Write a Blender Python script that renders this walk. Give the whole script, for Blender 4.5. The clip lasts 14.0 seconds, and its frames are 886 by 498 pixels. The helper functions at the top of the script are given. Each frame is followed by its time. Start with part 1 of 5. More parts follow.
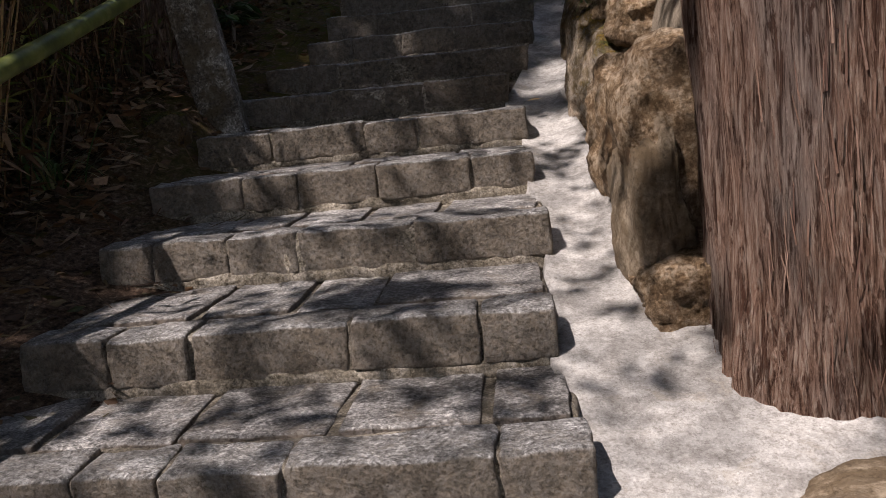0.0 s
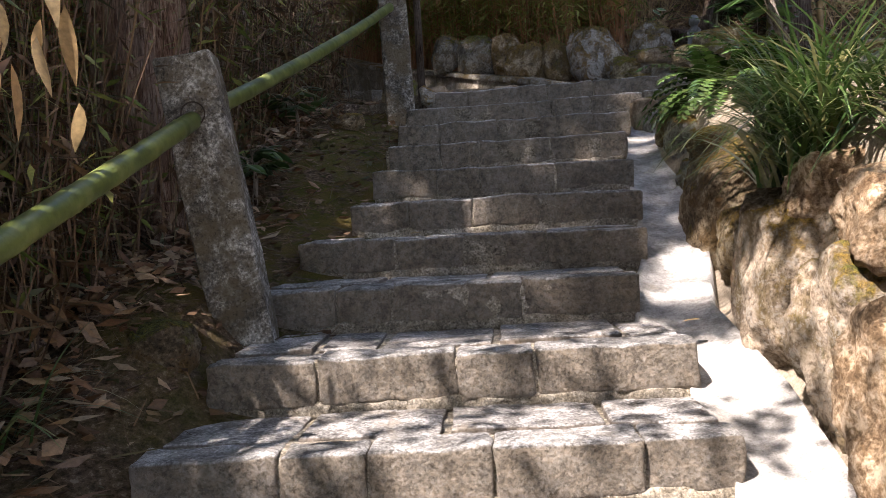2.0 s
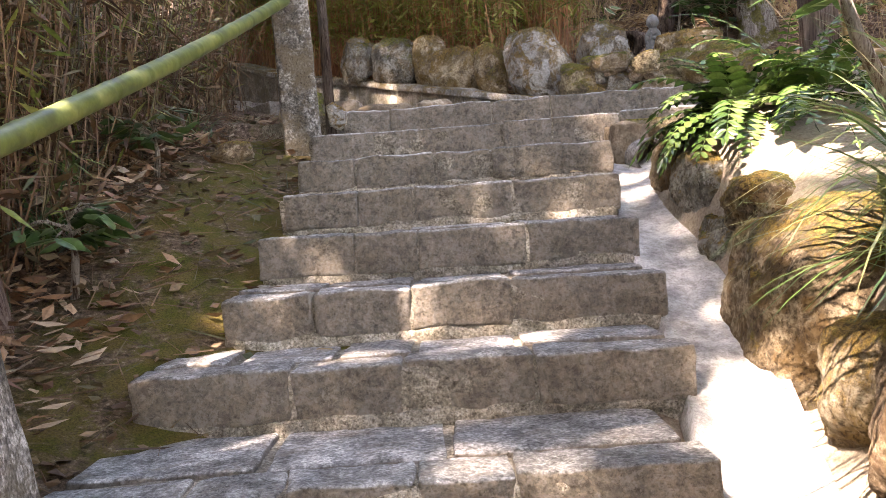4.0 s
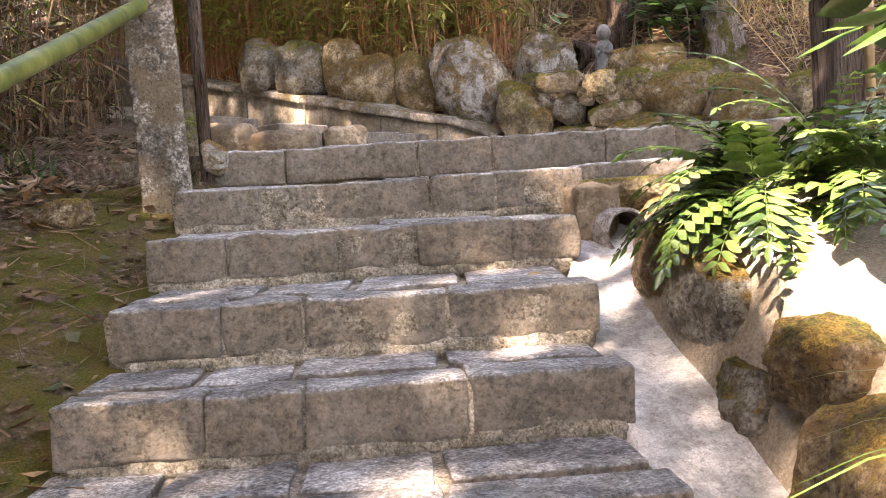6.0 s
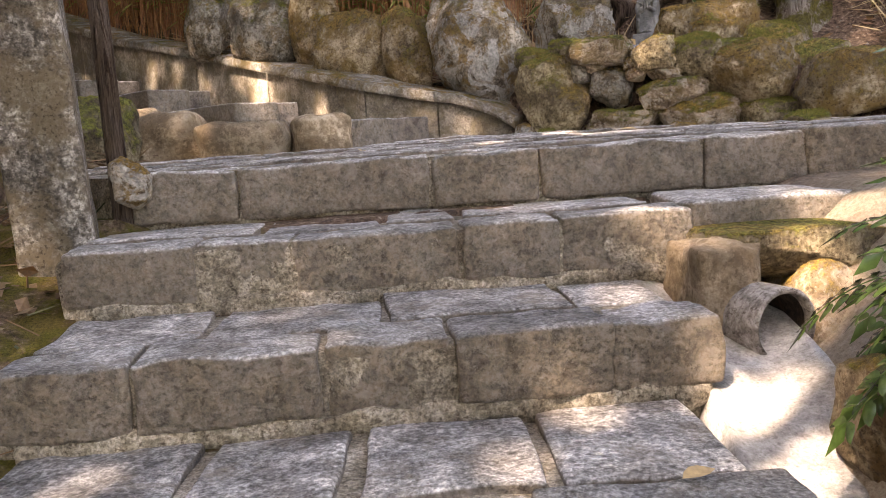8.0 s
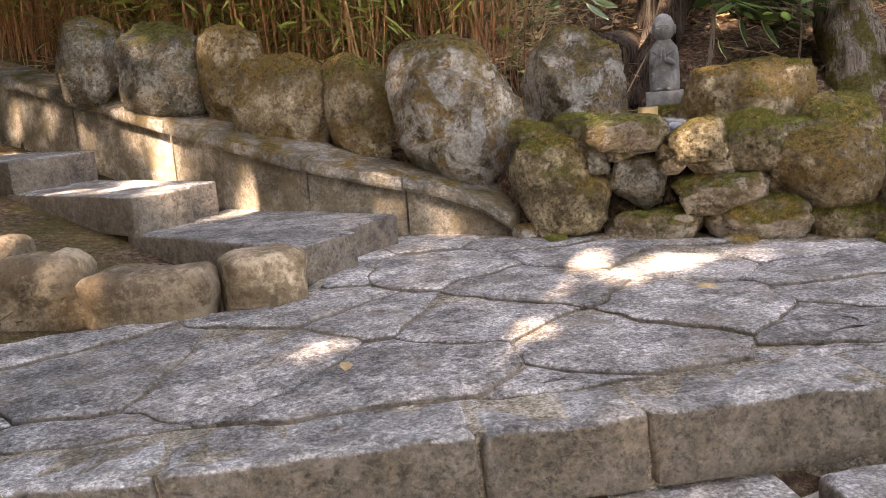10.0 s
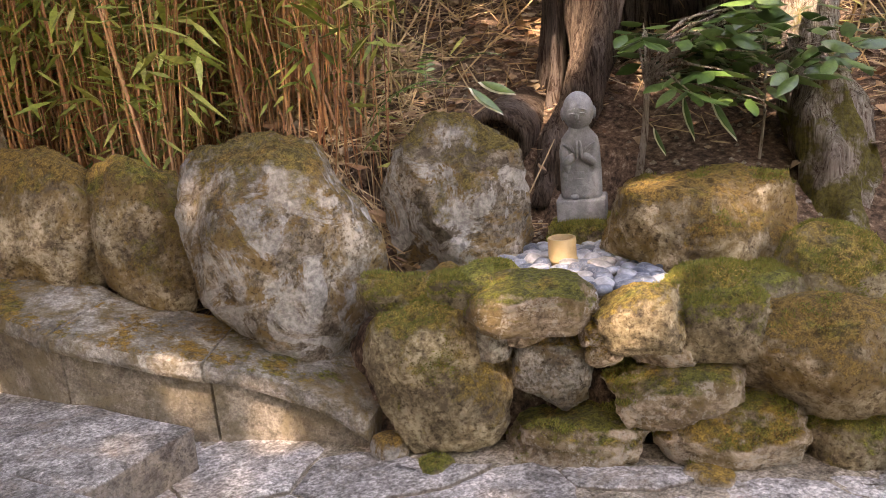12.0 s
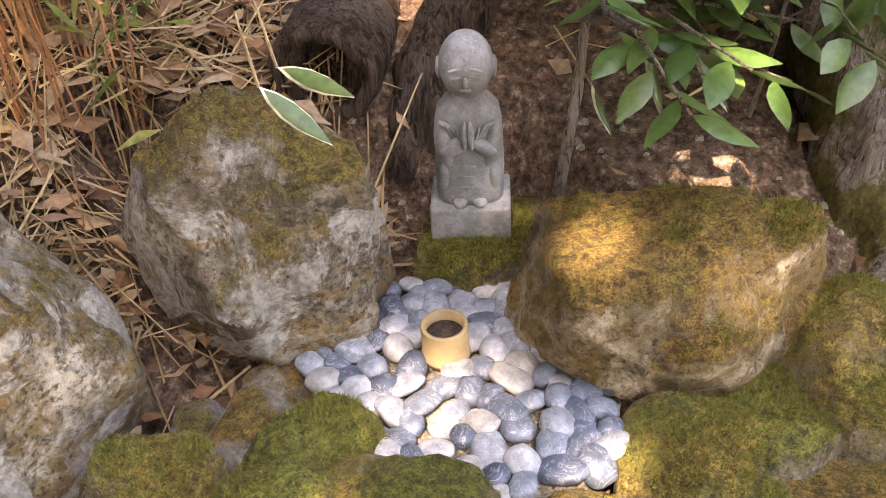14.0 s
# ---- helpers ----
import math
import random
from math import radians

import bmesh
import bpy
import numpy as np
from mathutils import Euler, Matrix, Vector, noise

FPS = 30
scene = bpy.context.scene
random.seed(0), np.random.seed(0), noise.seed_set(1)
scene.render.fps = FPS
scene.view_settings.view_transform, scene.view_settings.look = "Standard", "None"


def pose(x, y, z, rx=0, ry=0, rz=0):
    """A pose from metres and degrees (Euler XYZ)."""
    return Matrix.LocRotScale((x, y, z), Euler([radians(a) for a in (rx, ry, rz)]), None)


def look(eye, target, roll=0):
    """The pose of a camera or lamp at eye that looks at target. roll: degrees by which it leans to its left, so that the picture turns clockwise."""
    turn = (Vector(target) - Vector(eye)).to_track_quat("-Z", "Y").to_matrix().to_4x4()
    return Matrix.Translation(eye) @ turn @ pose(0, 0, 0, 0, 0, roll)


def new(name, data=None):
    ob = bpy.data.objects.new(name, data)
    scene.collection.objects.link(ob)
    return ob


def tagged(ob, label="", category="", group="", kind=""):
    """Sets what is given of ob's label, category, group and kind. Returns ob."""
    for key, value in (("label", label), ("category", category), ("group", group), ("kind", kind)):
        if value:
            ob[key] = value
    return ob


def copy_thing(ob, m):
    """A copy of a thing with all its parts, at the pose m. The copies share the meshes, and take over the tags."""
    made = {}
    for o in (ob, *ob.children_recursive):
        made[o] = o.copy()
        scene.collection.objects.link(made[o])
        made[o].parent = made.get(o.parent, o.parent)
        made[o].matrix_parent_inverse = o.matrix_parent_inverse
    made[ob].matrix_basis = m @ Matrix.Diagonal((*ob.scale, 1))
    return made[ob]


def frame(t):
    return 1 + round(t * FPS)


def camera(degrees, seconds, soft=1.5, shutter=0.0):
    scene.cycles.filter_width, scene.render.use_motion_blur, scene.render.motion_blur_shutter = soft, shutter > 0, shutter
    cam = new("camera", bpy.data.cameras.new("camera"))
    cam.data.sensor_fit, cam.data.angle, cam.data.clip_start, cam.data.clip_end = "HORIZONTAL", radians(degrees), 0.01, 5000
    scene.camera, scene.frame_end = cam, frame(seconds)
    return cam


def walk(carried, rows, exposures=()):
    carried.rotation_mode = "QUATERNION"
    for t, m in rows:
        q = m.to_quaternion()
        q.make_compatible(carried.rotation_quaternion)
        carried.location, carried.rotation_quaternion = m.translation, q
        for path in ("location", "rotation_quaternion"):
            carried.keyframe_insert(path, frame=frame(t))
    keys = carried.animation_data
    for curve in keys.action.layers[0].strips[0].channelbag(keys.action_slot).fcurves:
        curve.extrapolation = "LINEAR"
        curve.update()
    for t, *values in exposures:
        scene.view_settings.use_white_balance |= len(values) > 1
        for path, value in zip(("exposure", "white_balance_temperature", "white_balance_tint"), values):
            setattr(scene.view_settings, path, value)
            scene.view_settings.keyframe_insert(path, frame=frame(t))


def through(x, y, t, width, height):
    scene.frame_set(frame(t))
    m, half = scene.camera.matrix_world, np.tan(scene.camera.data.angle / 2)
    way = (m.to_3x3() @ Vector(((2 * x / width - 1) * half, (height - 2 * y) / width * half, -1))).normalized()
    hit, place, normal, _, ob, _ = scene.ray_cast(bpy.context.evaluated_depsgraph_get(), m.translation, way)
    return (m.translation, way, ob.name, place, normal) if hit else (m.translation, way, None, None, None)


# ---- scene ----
cam = camera(54.6, 14.0, soft=0.75)
PATH = [
    (0, (0.544, 1.313, 0.67), (0.371, 3.28, 0.347), -5.5),
    (0.5, (0.408, 1.682, 0.737), (0.222, 3.658, 0.492), -6.8),
    (1, (0.288, 1.985, 0.88), (-0.013, 3.952, 0.682), -5.7),
    (1.5, (0.093, 2.34, 0.927), (-0.11, 4.327, 0.829), -4.6),
    (2, (0.007, 2.653, 1.058), (-0.115, 4.649, 0.998), -3.1),
    (2.5, (-0.039, 3.073, 1.15), (-0.112, 5.072, 1.123), -3.3),
    (5, (-0.104, 4.707, 1.603), (0.057, 6.699, 1.507), -3.5),
    (5.5, (-0.089, 4.957, 1.724), (0.107, 6.945, 1.624), -3.2),
    (6, (0.034, 5.312, 1.809), (0.294, 7.291, 1.69), -3.6),
    (6.5, (0.052, 5.556, 1.862), (0.314, 7.531, 1.689), -3.8),
    (7, (0.016, 5.896, 2.023), (0.277, 7.866, 1.8), -1.8),
    (7.5, (0.056, 6.251, 2.069), (0.331, 8.218, 1.834), -2.9),
    (10, (0.004, 7.813, 2.764), (0.531, 9.703, 2.377), -4.6),
    (10.5, (0.119, 8.05, 2.913), (0.733, 9.912, 2.521), -3.6),
    (11, (0.38, 8.356, 2.989), (1.086, 10.182, 2.58), -5.0),
    (11.5, (0.513, 8.585, 3.077), (1.227, 10.406, 2.657), -6.1),
    (12, (0.615, 8.951, 3.21), (1.343, 10.745, 2.706), -5.3),
    (12.5, (0.838, 9.211, 3.243), (1.687, 10.914, 2.629), -6.0),
    (13, (1.054, 9.5, 3.423), (1.896, 11.114, 2.596), -4.2),
    (13.5, (1.179, 9.913, 3.517), (1.975, 11.39, 2.429), -4.7),
    (14, (1.295, 10.129, 3.589), (2.106, 11.482, 2.359), -3.9),
]
walk(cam, [(t, look(eye, target, roll)) for t, eye, target, roll in PATH],
     exposures=[(0, 0.8, 7000, 22), (1, 1.4, 7000, 21), (1.5, 1.95, 7000, 21), (2.5, 3.2, 7400, 22), (5, 4.5, 8700, 28), (6.5, 4.5, 9200, 29), (7.5, 4.25, 9600, 28), (10, 4.3, 9900, 26), (11.2, 4.2, 10200, 29), (12, 4.55, 10400, 30), (12.5, 4.7, 10400, 30), (14, 4.9, 10300, 29)])

# ---- light ----
SUN_EL, SUN_AZ = radians(56), radians(222)  # azimuth clockwise from +y
SUN_DIR = Vector((math.sin(SUN_AZ) * math.cos(SUN_EL), math.cos(SUN_AZ) * math.cos(SUN_EL), math.sin(SUN_EL)))
world = bpy.data.worlds.new("world")
scene.world = world
world.use_nodes = True
sky = world.node_tree.nodes.new("ShaderNodeTexSky")
sky.sky_type, sky.sun_disc = "NISHITA", False
sky.sun_elevation, sky.sun_rotation = SUN_EL, SUN_AZ
world.node_tree.nodes["Background"].inputs[1].default_value = 0.098
world.node_tree.links.new(sky.outputs[0], world.node_tree.nodes["Background"].inputs[0])
sun = new("sun", bpy.data.lights.new("sun", "SUN"))
sun.data.energy, sun.data.angle, sun.data.color = 3.1, radians(0.53), (1.0, 0.995, 0.985)
sun.matrix_world = look(SUN_DIR * 30, (0, 0, 0))


# ---- materials ----
def node(tree, kind, **values):
    n = tree.nodes.new(kind)
    for key, value in values.items():
        n.inputs[key.replace("_", " ")].default_value = value
    return n


def ramp(tree, source, stops):
    n = tree.nodes.new("ShaderNodeValToRGB")
    while len(n.color_ramp.elements) < len(stops):
        n.color_ramp.elements.new(0.5)
    for e, (at, c) in zip(n.color_ramp.elements, stops):
        e.position, e.color = at, (c if len(c) == 4 else (*c, 1)) if not isinstance(c, float) else (c, c, c, 1)
    tree.links.new(source, n.inputs[0])
    return n.outputs[0]


def mix(tree, fac, a, b, blend="MIX"):
    n = tree.nodes.new("ShaderNodeMix")
    n.data_type, n.blend_type = "RGBA", blend
    for slot, v in ((0, fac), (6, a), (7, b)):
        if isinstance(v, (float, int)):
            n.inputs[slot].default_value = v
        elif isinstance(v, tuple):
            n.inputs[slot].default_value = (*v, 1)
        else:
            tree.links.new(v, n.inputs[slot])
    return n.outputs[2]


def calc(tree, op, a, b=0.0, clamp=False):
    n = tree.nodes.new("ShaderNodeMath")
    n.operation, n.use_clamp = op, clamp
    for slot, v in ((0, a), (1, b)):
        if isinstance(v, (float, int)):
            n.inputs[slot].default_value = v
        else:
            tree.links.new(v, n.inputs[slot])
    return n.outputs[0]


def fbm(tree, vec, scale, detail=4.0, rough=0.6, distort=0.0):
    n = node(tree, "ShaderNodeTexNoise", Scale=scale, Detail=detail, Roughness=rough, Distortion=distort)
    tree.links.new(vec, n.inputs["Vector"])
    return n.outputs[0]


def stretched(tree, vec, s):
    n = tree.nodes.new("ShaderNodeMapping")
    n.inputs["Scale"].default_value = s
    tree.links.new(vec, n.inputs[0])
    return n.outputs[0]


def blank(name):
    m = bpy.data.materials.new(name)
    m.use_nodes = True
    t = m.node_tree
    geo, info = t.nodes.new("ShaderNodeNewGeometry"), t.nodes.new("ShaderNodeObjectInfo")
    return m, t, t.nodes["Principled BSDF"], geo, info


def finish(t, shader, colour, rough, height=None, strength=0.5, distance=0.01):
    t.links.new(colour, shader.inputs["Base Color"])
    if isinstance(rough, float):
        shader.inputs["Roughness"].default_value = rough
    else:
        t.links.new(rough, shader.inputs["Roughness"])
    if height is not None:
        b = node(t, "ShaderNodeBump", Strength=strength, Distance=distance)
        t.links.new(height, b.inputs["Height"])
        t.links.new(b.outputs[0], shader.inputs["Normal"])


def stone(name, dark, mid, light, lichen=None, stain=None, stain_at=(0.45, 0.6), moss=0.0, speck=0.0, side=None, grain=60.0, bump=0.6, rough=0.85, blotch=None, pit=1.0, tops=(0.35, 0.9), green=(0.085, 0.085, 0.014), rust=(0.20, 0.125, 0.026)):
    """A weathered stone: mottled colour, mineral specks, lichen stains, earthy sides darkened for shade, moss on its
    upper faces.
    """
    m, t, bsdf, geo, info = blank(name)
    pos = geo.outputs["Position"]
    broad, fine = fbm(t, pos, 5.0, 5.0), fbm(t, pos, grain, 3.0, 0.7)
    colour = ramp(t, calc(t, "ADD", calc(t, "MULTIPLY", fbm(t, pos, 11.0, 8.0, 0.74, 0.4), 0.6), calc(t, "MULTIPLY", fbm(t, pos, 48.0, 5.0, 0.75), 0.4)), [(0.43, dark), (0.5, mid), (0.56, light)])
    colour = mix(t, 1.0, colour, ramp(t, broad, [(0.42, 0.72), (0.58, 1.25)]), "MULTIPLY")
    tone = ramp(t, info.outputs["Random"], [(0.0, 0.72), (1.0, 1.2)])
    colour = mix(t, 1.0, colour, tone, "MULTIPLY")
    if speck:
        colour = mix(t, speck, colour, ramp(t, fine, [(0.38, 0.2), (0.5, 0.85), (0.62, 1.7)]), "MULTIPLY")
    sep = t.nodes.new("ShaderNodeSeparateXYZ")
    t.links.new(geo.outputs["Normal"], sep.inputs[0])
    up = sep.outputs[2]
    # earthy stain on steep faces, darkened further so risers shade below the treads
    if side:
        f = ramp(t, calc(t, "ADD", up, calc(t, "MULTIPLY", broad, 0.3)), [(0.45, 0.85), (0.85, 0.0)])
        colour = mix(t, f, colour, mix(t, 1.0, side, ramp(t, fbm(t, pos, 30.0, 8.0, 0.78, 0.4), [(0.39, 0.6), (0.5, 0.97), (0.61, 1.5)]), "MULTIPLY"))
    if stain:
        colour = mix(t, ramp(t, fbm(t, pos, 7.0, 6.0, 0.7, 0.5), [(stain_at[0], 0.0), (stain_at[1], 0.85)]), colour, stain)
    pits = ramp(t, fbm(t, pos, 75.0, 5.0, 0.78, 0.2), [(0.38, 0.0), (0.47, 1.0)])
    colour = mix(t, pit, colour, mix(t, pits, (0.46, 0.42, 0.38), (1.06, 1.06, 1.06)), "MULTIPLY")
    if lichen:
        colour = mix(t, ramp(t, fbm(t, pos, 5.5, 8.0, 0.72, 0.8), [(0.49, 0.0), (0.535, 0.85)]), colour, mix(t, 1.0, lichen, ramp(t, fbm(t, pos, 60.0, 4.0, 0.7), [(0.38, 0.6), (0.6, 1.2)]), "MULTIPLY"))
    if blotch:  # crusts of pale lichen with ragged rims
        crust = calc(t, "ADD", calc(t, "MULTIPLY", fbm(t, pos, 15.0, 5.0, 0.7, 0.8), 0.5), calc(t, "MULTIPLY", fbm(t, pos, 85.0, 6.0, 0.8), 0.5))
        colour = mix(t, ramp(t, crust, [(0.52, 0.0), (0.56, 0.55)]), colour, blotch)
    height = calc(t, "ADD", calc(t, "MULTIPLY", fine, 0.35), calc(t, "ADD", fbm(t, pos, 22.0, 8.0, 0.75), calc(t, "MULTIPLY", pits, 0.5)))
    if moss:
        patch = calc(t, "ADD", calc(t, "MULTIPLY", up, 0.42), fbm(t, pos, 6.5, 6.0, 0.62))
        patch = calc(t, "ADD", patch, calc(t, "MULTIPLY", calc(t, "SUBTRACT", fbm(t, pos, 42.0, 5.0, 0.8), 0.5), 0.55))
        f = ramp(t, patch, [(tops[0] + 0.36 - 0.2 * moss, 0.0), (tops[0] + 0.56 - 0.2 * moss, 1.0)])
        tuft = fbm(t, pos, 210.0, 2.0, 0.8)
        g = mix(t, ramp(t, calc(t, "ADD", fbm(t, pos, 10.0, 7.0, 0.7), calc(t, "MULTIPLY", calc(t, "SUBTRACT", info.outputs["Random"], 0.5), 0.3)), [(0.4, 0.0), (0.58, 1.0)]), green, rust)
        g = mix(t, 1.0, g, ramp(t, tuft, [(0.3, 0.45), (0.7, 1.7)]), "MULTIPLY")
        g = mix(t, 1.0, g, ramp(t, fbm(t, pos, 52.0, 4.0, 0.7), [(0.38, 0.5), (0.6, 1.5)]), "MULTIPLY")
        colour = mix(t, f, colour, g)
        height = calc(t, "ADD", height, calc(t, "MULTIPLY", f, calc(t, "ADD", calc(t, "MULTIPLY", tuft, 1.3), calc(t, "MULTIPLY", fbm(t, pos, 52.0, 4.0, 0.7), 1.6))))
    finish(t, bsdf, colour, rough, height, bump, 0.03)
    bsdf.inputs["Specular IOR Level"].default_value = 0.3
    return m


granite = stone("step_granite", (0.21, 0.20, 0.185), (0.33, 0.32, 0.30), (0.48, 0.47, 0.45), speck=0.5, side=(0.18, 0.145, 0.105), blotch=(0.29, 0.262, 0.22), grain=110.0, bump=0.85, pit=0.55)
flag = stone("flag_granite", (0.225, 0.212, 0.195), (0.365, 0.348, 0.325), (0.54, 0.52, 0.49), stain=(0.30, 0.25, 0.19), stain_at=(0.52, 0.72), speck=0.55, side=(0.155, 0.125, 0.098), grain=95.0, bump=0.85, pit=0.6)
mortar = stone("mortar", (0.17, 0.145, 0.105), (0.26, 0.225, 0.17), (0.35, 0.31, 0.25), speck=0.5, grain=120.0)
post_stone = stone("post_granite", (0.09, 0.08, 0.066), (0.16, 0.147, 0.126), (0.33, 0.315, 0.285), stain=(0.12, 0.095, 0.058), stain_at=(0.45, 0.6), speck=0.65, grain=85.0)
cliff_rock = stone("sandstone", (0.14, 0.085, 0.042), (0.30, 0.205, 0.12), (0.47, 0.36, 0.25), stain=(0.12, 0.065, 0.03), stain_at=(0.54, 0.66), grain=40.0, bump=0.9, pit=0.45)
pale_rock = stone("pale_boulder", lichen=(0.40, 0.385, 0.35), dark=(0.14, 0.11, 0.075), mid=(0.27, 0.225, 0.165), light=(0.43, 0.38, 0.31), stain=(0.20, 0.125, 0.04), stain_at=(0.5, 0.58), green=(0.125, 0.095, 0.024), rust=(0.20, 0.12, 0.03), moss=0.42, grain=55.0, bump=0.9)
brown_rock = stone("brown_boulder", (0.13, 0.095, 0.06), (0.27, 0.21, 0.13), (0.40, 0.33, 0.23), stain=(0.19, 0.12, 0.035), moss=0.72, green=(0.135, 0.125, 0.02), rust=(0.18, 0.112, 0.028), grain=55.0, bump=0.9)
ochre_rock = stone("ochre_boulder", (0.10, 0.07, 0.04), (0.20, 0.145, 0.085), (0.34, 0.27, 0.18), stain=(0.13, 0.075, 0.025), stain_at=(0.48, 0.58), moss=0.25, grain=55.0, bump=0.9)
grey_rock = stone("grey_boulder", (0.10, 0.09, 0.072), (0.19, 0.175, 0.145), (0.32, 0.305, 0.26), stain=(0.13, 0.09, 0.04), moss=0.35, blotch=(0.34, 0.335, 0.30), grain=55.0, bump=0.9)
edge_rock = stone("edging_stone", (0.13, 0.095, 0.06), (0.235, 0.18, 0.12), (0.33, 0.265, 0.19), stain=(0.15, 0.105, 0.06), grain=60.0, bump=0.6, pit=0.5)
wall_rock = stone("dry_wall_stone", (0.17, 0.125, 0.085), (0.34, 0.265, 0.19), (0.47, 0.385, 0.29), stain=(0.15, 0.105, 0.04), moss=0.35, blotch=(0.46, 0.42, 0.36), grain=60.0, pit=0.7, bump=0.8)
mossy_rock = stone("moss_covered_stone", (0.13, 0.10, 0.06), (0.26, 0.205, 0.12), (0.40, 0.335, 0.22), moss=0.62, green=(0.15, 0.155, 0.03), rust=(0.25, 0.175, 0.045), grain=60.0, bump=1.0)
gutter_mat = stone("gutter_concrete", (0.31, 0.292, 0.266), (0.405, 0.387, 0.357), (0.49, 0.472, 0.44), stain=(0.36, 0.31, 0.24), stain_at=(0.58, 0.78), speck=0.15, grain=150.0, bump=0.35, pit=0.4)
wall_mat = stone("wall_concrete", (0.17, 0.145, 0.11), (0.26, 0.225, 0.18), (0.35, 0.31, 0.255), stain=(0.16, 0.13, 0.08), speck=0.3, grain=130.0, bump=0.5, pit=0.5)
cap_mat = stone("wall_cap", (0.16, 0.142, 0.115), (0.25, 0.23, 0.195), (0.35, 0.33, 0.29), stain=(0.15, 0.105, 0.04), speck=0.3, moss=0.18, tops=(0.58, 0.9), rust=(0.18, 0.105, 0.022), grain=130.0, bump=0.8, pit=0.5)
statue_mat = stone("statue_granite", (0.19, 0.20, 0.20), (0.24, 0.25, 0.25), (0.30, 0.31, 0.31), speck=0.15, grain=260.0, bump=0.2, rough=0.7, pit=0.12)
pipe_mat = stone("pipe_clay", (0.09, 0.08, 0.07), (0.16, 0.145, 0.13), (0.25, 0.235, 0.215), grain=90.0, bump=0.3)


def pebble_material():
    m, t, bsdf, geo, info = blank("river_pebble")
    pos = geo.outputs["Position"]
    c = ramp(t, info.outputs["Random"], [(0.0, (0.04, 0.056, 0.082)), (0.3, (0.08, 0.102, 0.135)), (0.6, (0.15, 0.175, 0.205)), (0.85, (0.27, 0.285, 0.30)), (1.0, (0.25, 0.235, 0.21))])
    c = mix(t, ramp(t, fbm(t, pos, 28.0, 3.0, 0.6, 1.5), [(0.5, 0.0), (0.535, 0.5), (0.56, 0.0)]), c, (0.36, 0.36, 0.35))
    c = mix(t, 1.0, c, ramp(t, fbm(t, pos, 45.0, 5.0, 0.7), [(0.35, 0.6), (0.65, 1.35)]), "MULTIPLY")
    finish(t, bsdf, c, 0.38, fbm(t, pos, 160.0, 3.0), 0.15, 0.003)
    return m


def bark_material(name, a, b, c, moss=False):
    m, t, bsdf, geo, info = blank(name)
    tc = t.nodes.new("ShaderNodeTexCoord")
    pos = tc.outputs["Object"]
    fibre = fbm(t, stretched(t, pos, (75, 75, 6.0)), 1.0, 9.0, 0.76, 1.2)
    crack = ramp(t, fbm(t, stretched(t, pos, (36, 36, 3.6)), 1.0, 7.0, 0.72, 1.6), [(0.42, 0.0), (0.475, 1.0)])
    patch = fbm(t, stretched(t, pos, (6, 6, 1.6)), 1.0, 4.0)
    col = ramp(t, fibre, [(0.38, a), (0.49, b), (0.62, c)])
    col = mix(t, ramp(t, patch, [(0.45, 0.0), (0.65, 0.6)]), col, mix(t, 1.0, (0.30, 0.25, 0.22), ramp(t, fibre, [(0.3, 0.45), (0.7, 1.4)]), "MULTIPLY"))
    col = mix(t, 1.0, col, mix(t, crack, (0.4, 0.31, 0.28), (1.0, 1.0, 1.0)), "MULTIPLY")
    if moss:
        col = mix(t, ramp(t, fbm(t, pos, 5.5, 6.0, 0.65), [(0.47, 0.0), (0.54, 0.9)]), col, mix(t, 1.0, (0.12, 0.105, 0.02), ramp(t, fbm(t, pos, 60.0, 4.0, 0.7), [(0.35, 0.5), (0.65, 1.5)]), "MULTIPLY"))
    finish(t, bsdf, col, 0.9, calc(t, "ADD", fibre, calc(t, "MULTIPLY", crack, 0.7)), 1.0, 0.04)
    bsdf.inputs["Specular IOR Level"].default_value = 0.15
    return m


def leaf_material(name, colours, rough=0.45, through=0.25, single=False):
    m, t, bsdf, geo, info = blank(name)
    c = ramp(t, info.outputs["Random"] if single else geo.outputs["Random Per Island"], [(i / max(1, len(colours) - 1), k) for i, k in enumerate(colours)])
    c = mix(t, 1.0, c, ramp(t, fbm(t, geo.outputs["Position"], 60.0, 3.0), [(0.3, 0.7), (0.7, 1.25)]), "MULTIPLY")
    finish(t, bsdf, c, rough)
    if through:
        tr = t.nodes.new("ShaderNodeBsdfTranslucent")
        t.links.new(c, tr.inputs[0])
        ms = t.nodes.new("ShaderNodeMixShader")
        ms.inputs[0].default_value = through
        t.links.new(bsdf.outputs[0], ms.inputs[1])
        t.links.new(tr.outputs[0], ms.inputs[2])
        t.links.new(ms.outputs[0], t.nodes["Material Output"].inputs[0])
    return m


def bamboo_material(name, a, b, c, rough=0.4):
    m, t, bsdf, geo, info = blank(name)
    n = fbm(t, geo.outputs["Position"], 9.0, 5.0, 0.65)
    col = ramp(t, n, [(0.35, a), (0.5, b), (0.68, c)])
    finish(t, bsdf, col, rough, fbm(t, geo.outputs["Position"], 60.0, 3.0), 0.15, 0.003)
    return m


